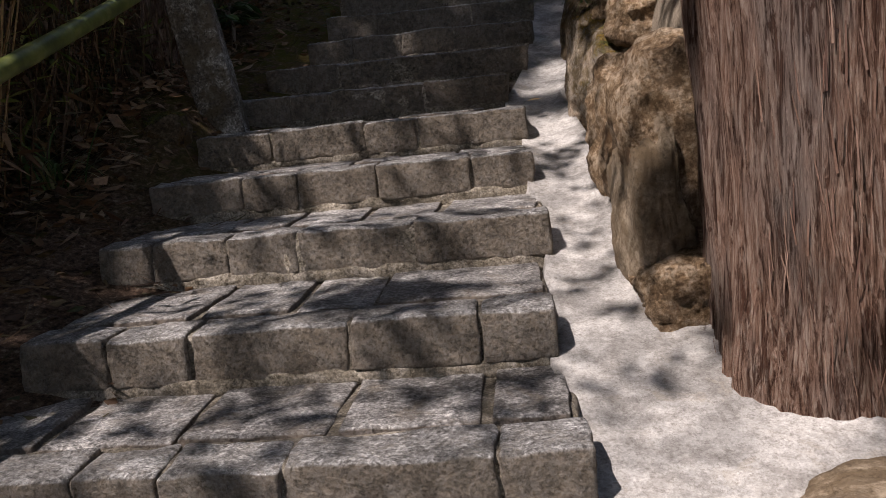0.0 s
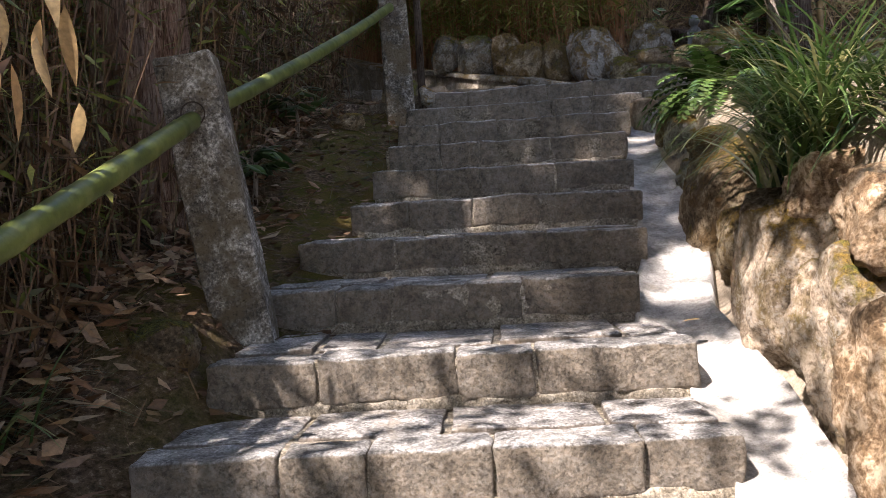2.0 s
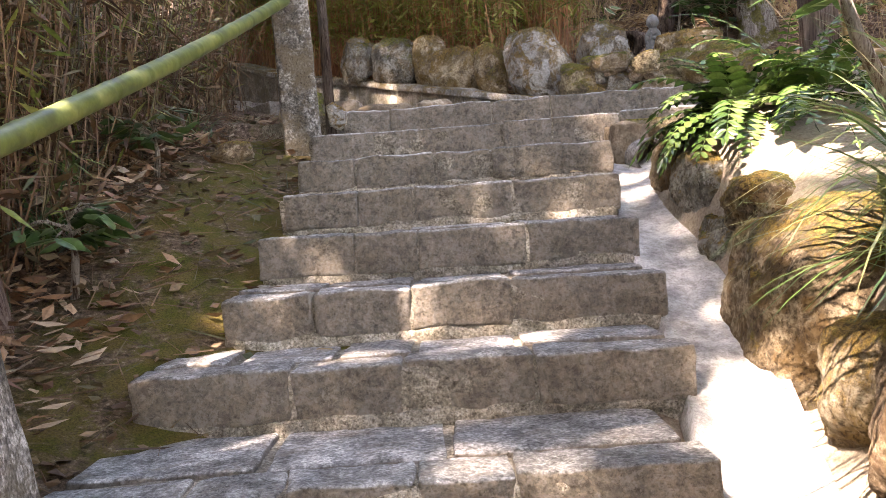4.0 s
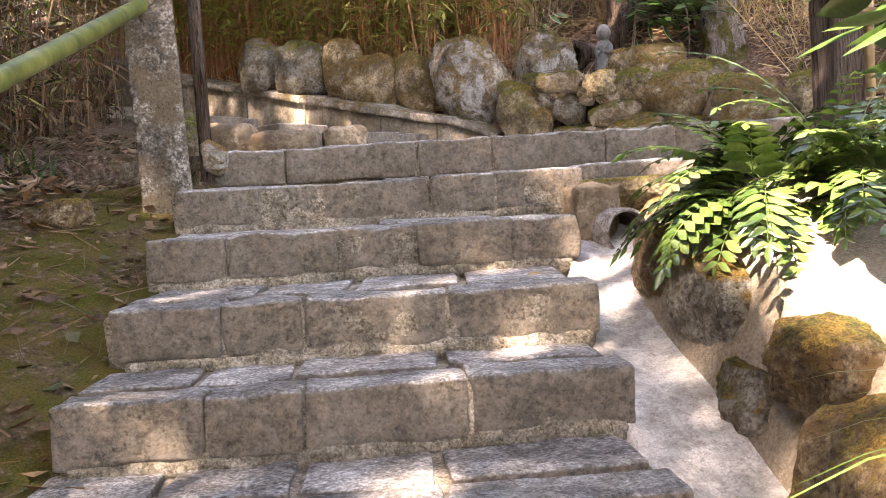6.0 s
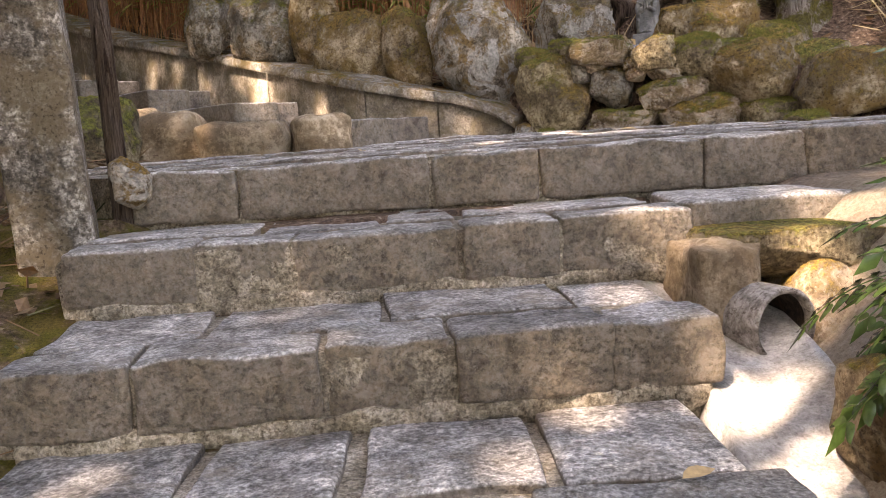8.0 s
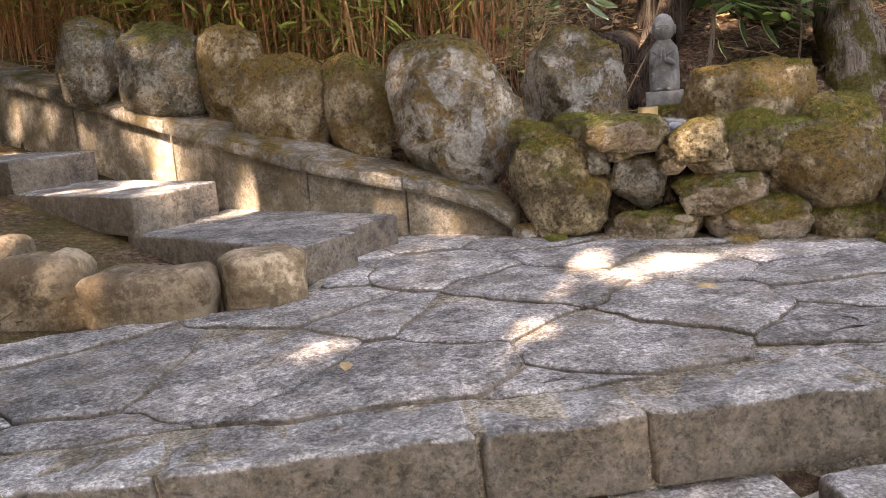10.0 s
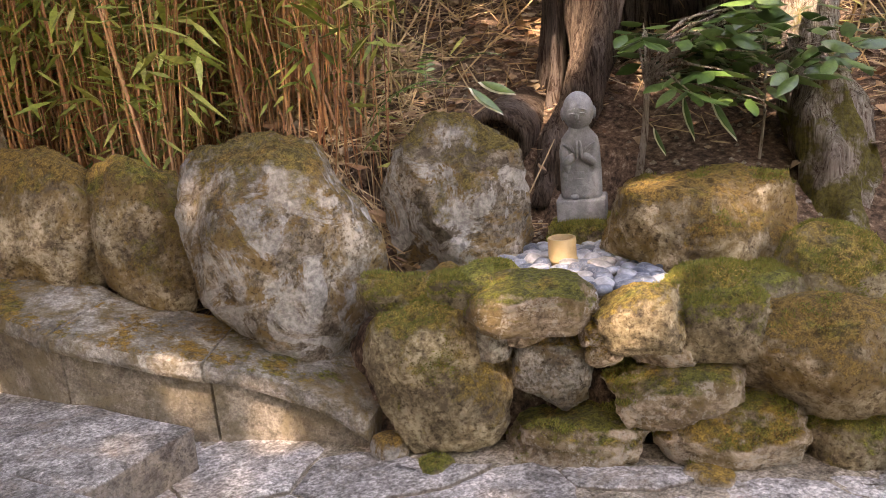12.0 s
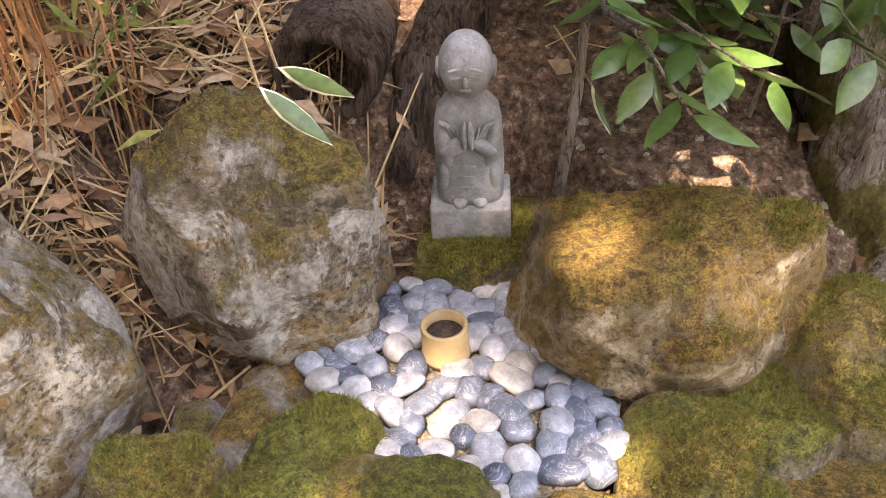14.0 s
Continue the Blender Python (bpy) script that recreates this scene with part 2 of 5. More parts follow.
def ground_material():
    m, t, bsdf, geo, info = blank("forest_floor")
    pos = geo.outputs["Position"]
    n1, n2 = fbm(t, pos, 3.0, 6.0, 0.65), fbm(t, pos, 38.0, 5.0, 0.75)
    soil = ramp(t, n2, [(0.38, (0.035, 0.023, 0.016)), (0.48, (0.10, 0.064, 0.044)), (0.58, (0.17, 0.115, 0.08)), (0.64, (0.30, 0.24, 0.18))])
    moss = mix(t, 1.0, mix(t, ramp(t, fbm(t, pos, 8.0, 4.0), [(0.4, 0.0), (0.6, 1.0)]), (0.07, 0.068, 0.011), (0.105, 0.078, 0.022)), ramp(t, fbm(t, pos, 150.0, 3.0, 0.8), [(0.3, 0.45), (0.7, 1.6)]), "MULTIPLY")
    sand = ramp(t, fbm(t, pos, 70.0, 5.0, 0.8), [(0.3, (0.19, 0.145, 0.10)), (0.5, (0.31, 0.255, 0.19)), (0.7, (0.43, 0.375, 0.30))])
    sep = t.nodes.new("ShaderNodeSeparateXYZ")
    t.links.new(pos, sep.inputs[0])
    x, y = sep.outputs[0], sep.outputs[1]
    wob = calc(t, "MULTIPLY", calc(t, "SUBTRACT", n1, 0.5), 1.6)
    xm = calc(t, "ADD", x, wob)
    strip = calc(t, "MULTIPLY", ramp(t, calc(t, "MULTIPLY", calc(t, "ADD", xm, 2.0), 0.5), [(0.26, 0.0), (0.44, 1.0), (0.85, 1.0), (0.93, 0.0)]), ramp(t, calc(t, "ADD", calc(t, "MULTIPLY", y, 0.1), calc(t, "MULTIPLY", wob, 0.05)), [(0.45, 0.0), (0.6, 1.0), (0.99, 1.0), (1.0, 0.6)]))
    strip = calc(t, "MULTIPLY", strip, ramp(t, fbm(t, pos, 5.0, 7.0, 0.72, 0.6), [(0.40, 0.1), (0.52, 1.0)]))
    col = mix(t, strip, soil, moss)
    right = ramp(t, calc(t, "MULTIPLY", calc(t, "ADD", xm, 0.0), 0.5), [(0.3, 0.0), (0.42, 1.0)])
    low = ramp(t, calc(t, "MULTIPLY", y, 0.1), [(0.86, 1.0), (0.93, 0.0)])
    col = mix(t, calc(t, "MULTIPLY", right, low), col, sand)
    finish(t, bsdf, col, 0.95, calc(t, "ADD", n2, fbm(t, pos, 120.0, 3.0, 0.8)), 0.8, 0.02)
    bsdf.inputs["Specular IOR Level"].default_value = 0.15
    return m


pebble_mat = pebble_material()
cedar_bark = bark_material("cedar_bark", (0.12, 0.062, 0.04), (0.34, 0.20, 0.14), (0.56, 0.42, 0.33))
# dark own tone of the log and pole; shade painted on the hollow tree
hollow_bark = bark_material("hollow_bark", (0.035, 0.024, 0.017), (0.085, 0.06, 0.043), (0.16, 0.12, 0.088))
grey_bark = bark_material("mossy_bark", (0.10, 0.08, 0.06), (0.26, 0.22, 0.17), (0.46, 0.42, 0.36), moss=True)
twig_mat = bark_material("twig_bark", (0.22, 0.18, 0.14), (0.36, 0.31, 0.25), (0.50, 0.45, 0.38))
floor_mat = ground_material()
rail_mat = bamboo_material("green_bamboo", (0.045, 0.06, 0.012), (0.09, 0.115, 0.026), (0.18, 0.195, 0.06))
cup_mat = bamboo_material("dry_bamboo", (0.20, 0.13, 0.06), (0.31, 0.215, 0.10), (0.38, 0.28, 0.145), 0.6)
cane_mat = leaf_material("cane", [(0.17, 0.06, 0.022), (0.27, 0.11, 0.04), (0.37, 0.19, 0.075), (0.20, 0.085, 0.035)], 0.6, 0.0)
litter_mat = leaf_material("leaf_litter", [(0.10, 0.045, 0.02), (0.22, 0.11, 0.05), (0.33, 0.21, 0.12), (0.34, 0.25, 0.16), (0.15, 0.07, 0.04)], 0.75, 0.1)
dead_mat = leaf_material("dead_leaf", [(0.05, 0.025, 0.012), (0.12, 0.06, 0.025), (0.20, 0.12, 0.06), (0.05, 0.06, 0.02)], 0.7, 0.1)
strip_mat = leaf_material("bark_fibre", [(0.10, 0.05, 0.035), (0.22, 0.125, 0.085), (0.32, 0.21, 0.155), (0.18, 0.095, 0.065)], 0.85, 0.0)
straw_mat = leaf_material("dry_straw", [(0.30, 0.20, 0.09), (0.42, 0.31, 0.17), (0.24, 0.14, 0.06)], 0.7, 0.1)
sasa_mat = leaf_material("bamboo_grass_leaf", [(0.10, 0.15, 0.025), (0.20, 0.24, 0.05), (0.34, 0.33, 0.09), (0.08, 0.13, 0.03)], 0.5, 0.35)
fresh_mat = leaf_material("fresh_bamboo_leaf", [(0.13, 0.17, 0.03), (0.22, 0.26, 0.05), (0.30, 0.31, 0.08)], 0.45, 0.35)
blade_mat = leaf_material("lily_turf_blade", [(0.035, 0.075, 0.02), (0.06, 0.12, 0.03), (0.11, 0.18, 0.05), (0.30, 0.27, 0.12)], 0.3, 0.25, True)
fern_mat = leaf_material("holly_fern_leaf", [(0.04, 0.085, 0.02), (0.07, 0.125, 0.03), (0.115, 0.165, 0.05)], 0.2, 0.08)
glossy_leaf = leaf_material("evergreen_leaf", [(0.03, 0.07, 0.016), (0.05, 0.105, 0.026), (0.085, 0.145, 0.04)], 0.3, 0.25, True)
crown_mat = leaf_material("crown_leaf", [(0.04, 0.08, 0.02), (0.07, 0.12, 0.03)], 0.5, 0.3)
needle_mat = leaf_material("withered_leaf", [(0.42, 0.26, 0.10), (0.50, 0.36, 0.18), (0.34, 0.18, 0.07)], 0.6, 0.2)
# near-black ash in the cup; also painted shade inside the pipe
dark_mat = stone("ash_and_hole_shade", (0.03, 0.022, 0.016), (0.06, 0.04, 0.03), (0.09, 0.06, 0.045))
rim_mat = leaf_material("pale_leaf_margin", [(0.55, 0.55, 0.38), (0.62, 0.60, 0.45)], 0.5, 0.1)


# ---- mesh helpers ----
def mesh_ob(name, bm, material, smooth=True):
    me = bpy.data.meshes.new(name)
    bm.to_mesh(me)
    bm.free()
    me.materials.append(material)
    if smooth:
        me.shade_smooth()
    return new(name, me)


def from_lists(name, verts, faces, material, smooth=False):
    me = bpy.data.meshes.new(name)
    me.from_pydata(verts, [], faces)
    me.materials.append(material)
    if smooth:
        me.shade_smooth()
    return new(name, me)


def under(ob, parent, label=""):
    ob.parent = parent
    ob.matrix_parent_inverse = parent.matrix_world.inverted()
    if label:
        ob["label"] = label
    return ob


def part(name, bm, material, parent, label=""):
    return under(mesh_ob(name, bm, material), parent, label)


def base(name, at, label, category, group="", kind=""):
    ob = new(name)
    ob.location = at
    ob.empty_display_size = 0.1
    bpy.context.view_layer.update()
    return tagged(ob, label, category, group, kind)


def grid_box(sx, sy, sz, r, cuts, rough, seed, wave=7.0):
    """A squared stone with rounded arrises and an uneven skin, centred on its own middle."""
    bm = bmesh.new()
    half = (sx / 2, sy / 2, sz / 2)
    axes = []
    for h, c in zip(half, cuts):
        axes.append([-h, -h + r * 0.45] + [-h + r + (2 * h - 2 * r) * i / c for i in range(c + 1)] + [h - r * 0.45, h])
    seen = {}

    def vert(p):
        key = tuple(round(v, 5) for v in p)
        if key not in seen:
            core = Vector([max(-h + r, min(h - r, v)) for v, h in zip(p, half)])
            d = Vector(p) - core
            q = core + (d.normalized() * r if d.length > 1e-6 else d)
            n = noise.noise_vector(q * wave + Vector((seed * 3.1, seed * 1.7, seed))) + 0.5 * noise.noise_vector(q * wave * 2.7 + Vector((seed, 9.0, seed * 2.2)))
            seen[key] = bm.verts.new(q + n * rough)
        return seen[key]

    for a in range(3):
        b, c = (a + 1) % 3, (a + 2) % 3
        for side in (-1, 1):
            for i in range(len(axes[b]) - 1):
                for j in range(len(axes[c]) - 1):
                    quad = []
                    for u, v in ((i, j), (i + 1, j), (i + 1, j + 1), (i, j + 1)):
                        p = [0, 0, 0]
                        p[a], p[b], p[c] = side * half[a], axes[b][u], axes[c][v]
                        quad.append(vert(p))
                    bm.faces.new(quad if side > 0 else quad[::-1])
    return bm


def rock_mesh(sx, sy, sz, seed, square=0.35, rough=0.13, sub=5, facets=5):
    """A field stone: a ball pressed towards a box, chipped by a few planes and roughened."""
    rnd = random.Random(seed)
    bm = bmesh.new()
    bmesh.ops.create_icosphere(bm, subdivisions=sub, radius=1.0)
    planes = [(Vector((rnd.gauss(0, 1), rnd.gauss(0, 1), rnd.gauss(0, 0.7))).normalized(), rnd.uniform(0.72, 0.92)) for _ in range(facets)]
    off = Vector((seed * 1.37, seed * 0.71, seed * 2.3))
    for v in bm.verts:
        p = v.co.copy()
        k = max(abs(p.x), abs(p.y), abs(p.z))
        p = p * (1 - square + square / k)
        for n, d in planes:
            over = p.dot(n) - d
            if over > 0:
                p -= n * over * 0.85
        f = noise.noise(p * 1.3 + off) * rough + noise.noise(p * 3.1 + off) * rough * 0.45 + (0.3 - abs(noise.noise(p * 5.2 + off))) * rough * 0.5 + noise.noise(p * 9 + off) * rough * 0.24 + noise.noise(p * 21 + off) * rough * 0.13
        p *= 1 + f
        v.co = (p.x * sx / 2, p.y * sy / 2, p.z * sz / 2)
    return bm


def rock(name, x, y, z, w, h, d=None, rz=0.0, mat=None, seed=1, label="", category="rock", group="", lean=0.0, **shape):
    ob = mesh_ob(name, rock_mesh(w, d or w * 0.8, h, seed, **shape), mat)
    ob.matrix_world = pose(x, y, z, 0, lean, rz)
    return tagged(ob, label, category, group)


def tube(points, radii, sides=8, bm=None, cap=True):
    bm = bm or bmesh.new()
    rings = []
    for i, p in enumerate(points):
        p = Vector(p)
        a, b = Vector(points[max(0, i - 1)]), Vector(points[min(len(points) - 1, i + 1)])
        q = (b - a).to_track_quat("Z", "X")
        rings.append([bm.verts.new(p + q @ Vector((math.cos(k * math.tau / sides) * radii[i], math.sin(k * math.tau / sides) * radii[i], 0))) for k in range(sides)])
    for r0, r1 in zip(rings, rings[1:]):
        for k in range(sides):
            bm.faces.new((r0[k], r0[(k + 1) % sides], r1[(k + 1) % sides], r1[k]))
    if cap:
        bm.faces.new(rings[0][::-1])
        bm.faces.new(rings[-1])
    return bm


class Leaves:
    """Gathers many small leaves into one mesh."""

    def __init__(self):
        self.v, self.f = [], []

    def leaf(self, at, way, length, width, droop=0.2, side=None):
        at, way = Vector(at), Vector(way).normalized()
        side = Vector(side) if side else way.cross(Vector((random.gauss(0, 0.5), random.gauss(0, 0.5), 1)))
        if side.length < 1e-4:
            side = Vector((1, 0, 0))
        side = side.normalized() * width / 2
        fold = way.cross(side).normalized() * width * 0.18
        n = len(self.v)
        drop = Vector((0, 0, -droop * length))
        self.v += [tuple(at), tuple(at + way * length * 0.42 + side + fold + drop * 0.2), tuple(at + way * length * 0.42 + drop * 0.25), tuple(at + way * length * 0.42 - side + fold + drop * 0.2), tuple(at + way * length + drop)]
        self.f += [(n, n + 1, n + 2), (n, n + 2, n + 3), (n + 1, n + 4, n + 2), (n + 2, n + 4, n + 3)]

    def fine(self, at, way, length, width, droop=0.2, side=None):
        """A leaf with a rounded outline, a midrib fold and a pointed tip."""
        at, way = Vector(at), Vector(way).normalized()
        side = Vector(side) if side else way.cross(Vector((random.gauss(0, 0.5), random.gauss(0, 0.5), 1)))
        side = side.normalized() * width / 2
        fold = way.cross(side).normalized() * width * 0.15
        n = len(self.v)
        self.v.append(tuple(at))
        for f, w in ((0.16, 0.62), (0.38, 1.0), (0.62, 0.9), (0.84, 0.42)):
            c = at + way * length * f + Vector((0, 0, -droop * length * f * f))
            self.v += [tuple(c + side * w + fold * w), tuple(c), tuple(c - side * w + fold * w)]
        self.v.append(tuple(at + way * length + Vector((0, 0, -droop * length))))
        self.f += [(n, n + 1, n + 2), (n, n + 2, n + 3)]
        for i in range(3):
            a = n + 1 + 3 * i
            self.f += [(a, a + 3, a + 4, a + 1), (a + 1, a + 4, a + 5, a + 2)]
        a = n + 10
        self.f += [(a, n + 13, a + 1), (a + 1, n + 13, a + 2)]

    def blade(self, at, way, length, width, bend, steps=5):
        at, way = Vector(at), Vector(way).normalized()
        flat = Vector((way.x, way.y, 0))
        flat = flat.normalized() if flat.length > 1e-3 else Vector((1, 0, 0))
        side = way.cross(Vector((0, 0, 1)))
        side = side.normalized() if side.length > 1e-3 else Vector((0, 1, 0))
        n = len(self.v)
        p, d = at, way
        for i in range(steps + 1):
            w = width / 2 * (1 - (i / steps) ** 2 * 0.95)
            self.v += [tuple(p + side * w), tuple(p - side * w)]
            p = p + d * (length / steps)
            d = (d + (flat * 0.35 - Vector((0, 0, 1))) * bend / steps).normalized()
        for i in range(steps):
            self.f.append((n + 2 * i, n + 2 * i + 1, n + 2 * i + 3, n + 2 * i + 2))

    def stalk(self, a, b, r):
        a, b = Vector(a), Vector(b)
        q = (b - a).to_track_quat("Z", "X")
        n = len(self.v)
        for p, s in ((a, 1.0), (b, 0.6)):
            for k in range(3):
                self.v.append(tuple(p + q @ Vector((math.cos(k * 2.094) * r * s, math.sin(k * 2.094) * r * s, 0))))
        self.f += [(n + k, n + (k + 1) % 3, n + 3 + (k + 1) % 3, n + 3 + k) for k in range(3)]

    def put(self, name, material, smooth=False):
        return from_lists(name, self.v, self.f, material, smooth)


# ---- the lie of the land ----
# per step: front edge's y (middle), skew of y per metre of x, left and right end, height of the tread
STEPS = [(3.08, 0.0, -0.98, 0.68), (3.66, 0.0, -0.95, 0.64), (4.31, -0.03, -1.0, 0.67), (4.92, 0.03, -1.02, 0.64), (5.41, 0.02, -0.96, 0.64), (6.05, -0.03, -0.99, 0.57), (6.6, -0.05, -0.92, 0.70), (7.03, -0.06, -0.73, 0.76), (7.43, -0.04, -0.66, 0.79), (7.82, -0.12, -0.61, 0.82), (8.36, -0.08, -0.60, 0.93), (8.88, -0.11, -0.58, 1.10), (9.40, -0.15, -0.40, 2.30)]
RISE = 0.18


def tread(k):
    return 2.08 - RISE * (12 - k)


def nose(y):
    """Height of the line along the steps' edges."""
    if y <= STEPS[0][0]:
        return tread(0) + max(y - STEPS[0][0], -7.0) * 0.32
    for k in range(12):
        a, b = STEPS[k][0], STEPS[k + 1][0]
        if y <= b:
            return tread(k) + (y - a) / (b - a) * RISE
    return 2.08 + min(y - 9.40, 1.4) * 0.04


def smooth(a, b, v):
    v = max(0.0, min(1.0, (v - a) / (b - a)))
    return v * v * (3 - 2 * v)


def behind(x, y):
    """Distance behind the line of the low wall and the dry stone wall."""
    left = (x - 0.457) * 0.78 + (y - 11.50) * 0.62
    right = (x - 1.33) * 0.568 + (y - 10.93) * 0.823
    return min(left, right) if x < 1.33 else right


def wall_top(x):
    if x > 0.457:
        return max(2.25, 2.47 - (x - 0.457) * 0.28)
    return min(2.47 + (0.457 - x) * 0.35, 4.5)


def ground(x, y):
    h = nose(y)
    bump = noise.noise(Vector((x * 1.1, y * 1.1, 3))) * 0.07 + noise.noise(Vector((x * 3.3, y * 3.3, 7))) * 0.025
    s = behind(x, y) - 0.1
    far = math.hypot(x, y - 7)
    z = h - 0.2
    if x < -0.5:  # bank beside the steps
        side = smooth(-0.55, -1.5, x)
        z = h - 0.20 + 0.16 * side + bump * side + 0.05 * max(0, -1.5 - x) + 0.9 * max(0, -2.7 - x)
        z += 0.19 * math.exp(-((x + 1.25) ** 2 + (y - 5.75) ** 2) / 0.16) * smooth(-0.88, -1.1, x)
        if y > 9.4:
            z = 1.95 + 0.30 * (y - 9.4) * smooth(-1.0, -2.2, x + 0.55 * max(0, y - 10.2)) + bump * side + 0.9 * max(0, -2.9 - x - 0.4 * max(0, y - 10.2))
    if x > 0.6 and y < 9.2:
        if y < 6.6:
            top = 0.70 * smooth(3.7, 4.3, y) * (1 - 0.6 * smooth(5.9, 6.7, y))
        else:
            top = 0.28 - 0.2 * smooth(7.6, 8.8, y)
        z = h - 0.24 + (top + 0.24) * smooth(0.95, 1.25, x) + 0.10 * max(0, x - 1.3) + bump * smooth(0.9, 1.4, x)
    if x > 0.6 and y < 3.9:
        z = min(z, h - 0.23 + 0.03 * smooth(1.3, 1.9, x) + 0.3 * smooth(1.9, 3.0, x))
    if x > 0.85 and 7.9 < y < 9.3:
        z = min(z, (1.50 if y < 8.62 else 1.62) + 0.28 * smooth(1.2, 1.6, x) + 0.05 * (x - 1))
    if y >= 9.2 and s < 0 and x >= -0.5:
        z = 1.9 + 0.19 * smooth(-0.42, -0.2, s) + 0.2 * bump
    if s < 0 and x < 0.35 and y > 10.3:
        z = max(2.0 + 0.2 * max(0.0, -(x - 0.33) * 0.66 + (y - 10.66) * 0.75) + 0.3 * bump, z if x < -1.6 else 0)
    if s > 0:
        front = 2.38 if x > 1.2 else wall_top(x) - 0.06
        z = front + 0.42 * max(0, s - 0.25) + 0.35 * max(0, s - 2.2) + 0.12 * smooth(0.1, 0.5, s) + bump * 1.2 * smooth(0.2, 0.8, s)
        if 1.45 < x < 2.25 and s < 0.8:
            z = min(z, 2.45 + 0.3 * max(0.0, s - 0.5))
        if x > 2.2:
            z -= 0.25 * smooth(2.2, 3.2, x) * (1 - smooth(0.3, 1.2, s))
    if far > 14:
        z = z * 1.0 + 0.02 * (far - 14)
    return min(z, 14.0)


def build_ground():
    def axis(lo, hi, a, b, step):
        out, v = [], lo
        while v < a - 0.01:
            out.append(v)
            v += max(step, (a - v) * 0.3)
        v = a
        while v < b:
            out.append(v)
            v += step
        while v < hi:
            out.append(v)
            v += max(step, (v - b) * 0.3 + step)
        out.append(hi)
        return out

    xs, ys = axis(-200, 200, -4.0, 4.5, 0.085), axis(-200, 300, 1.5, 14.5, 0.085)
    verts = [(x, y, ground(x, y)) for y in ys for x in xs]
    n = len(xs)
    faces = [(j * n + i, j * n + i + 1, (j + 1) * n + i + 1, (j + 1) * n + i) for j in range(len(ys) - 1) for i in range(n - 1)]
    tagged(from_lists("ground", verts, faces, floor_mat, True), "wooded hillside of brown soil, moss and fallen leaves", "ground", kind="structure")


build_ground()


# ---- steps ----
def split(rnd, a, b, lo, hi):
    """Cuts a length into uneven pieces."""
    cuts = [a]
    while b - cuts[-1] > hi * 1.15:
        cuts.append(cuts[-1] + rnd.uniform(lo, hi))
    if b - cuts[-1] < lo * 0.6 and len(cuts) > 1:
        cuts.pop()
    return cuts + [b]


def build_steps():
    stairs = base("stairs", (0, STEPS[0][0], tread(0) - 0.3), "flight of worn grey granite steps up a wooded slope", "stairs", kind="structure")
    for k in range(-5, 12):
        rnd = random.Random(40 + k)
        if k < 0:
            y0, skew, xl, xr = STEPS[0][0] + 0.58 * k, 0.0, -0.97, 0.66
            y1 = y0 + 0.58
        else:
            y0, skew, xl, xr = STEPS[k]
            y1 = STEPS[k + 1][0]
        z = tread(k)
        yaw = math.degrees(math.atan(skew))
        # bed of mortar, a little back from the stones' faces
        bed = grid_box(xr - xl - 0.03, y1 - y0 + 0.20, 0.3, 0.02, (14, 6, 3), 0.009, 70 + k)
        ob = part("mortar_bed", bed, mortar, stairs, "sandy mortar bed between the stones")
        m = (xl + xr) / 2
        ob.matrix_world = pose(m, (y0 + y1) / 2 + 0.113 + skew * m, z - 0.163, 0, 0, yaw)
        # rough foot course under the facing stones
        ob = part("foot_course", grid_box(xr - xl - 0.05, 0.1, 0.06, 0.02, (40, 3, 2), 0.018, 170 + k, 11.0), mortar, stairs, "crumbled mortar footing")
        ob.matrix_world = pose(m, y0 + 0.045 + skew * m, z - 0.172, 0, 0, yaw)
        kerb = rnd.uniform(0.16, 0.22) if y1 - y0 > 0.45 else 0.15
        cuts = split(rnd, xl, xr, 0.2, 0.5)
        for a, b in zip(cuts, cuts[1:]):
            g = rnd.uniform(0.003, 0.010)
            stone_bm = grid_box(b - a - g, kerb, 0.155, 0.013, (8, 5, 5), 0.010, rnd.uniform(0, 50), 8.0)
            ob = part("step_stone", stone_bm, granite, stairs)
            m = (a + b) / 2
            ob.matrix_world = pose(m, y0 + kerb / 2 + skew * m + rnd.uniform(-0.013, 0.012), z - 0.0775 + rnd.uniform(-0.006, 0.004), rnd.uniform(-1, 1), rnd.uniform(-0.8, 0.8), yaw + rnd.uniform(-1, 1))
        back = y1 - y0 - kerb + 0.03
        if back > 0.12:
            cuts = split(rnd, xl + 0.02, xr - 0.02, 0.22, 0.5)
            for a, b in zip(cuts, cuts[1:]):
                g = rnd.uniform(0.012, 0.04)
                d = back - rnd.uniform(0.015, 0.05)
                m = (a + b) / 2
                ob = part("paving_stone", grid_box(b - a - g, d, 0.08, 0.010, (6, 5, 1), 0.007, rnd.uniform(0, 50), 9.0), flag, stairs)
                ob.matrix_world = pose(m, y0 + kerb + 0.015 + d / 2 + skew * m, z - 0.039 + rnd.uniform(-0.005, 0.007), rnd.uniform(-0.8, 0.8), rnd.uniform(-0.8, 0.8), yaw + rnd.uniform(-2.5, 2.5))
    return stairs


build_steps()


def clip_poly(poly, n, d):
    out = []
    for i, p in enumerate(poly):
        q = poly[(i + 1) % len(poly)]
        a, b = p[0] * n[0] + p[1] * n[1] - d, q[0] * n[0] + q[1] * n[1] - d
        if a <= 0:
            out.append(p)
        if a * b < 0:
            f = a / (a - b)
            out.append((p[0] + (q[0] - p[0]) * f, p[1] + (q[1] - p[1]) * f))
    return out


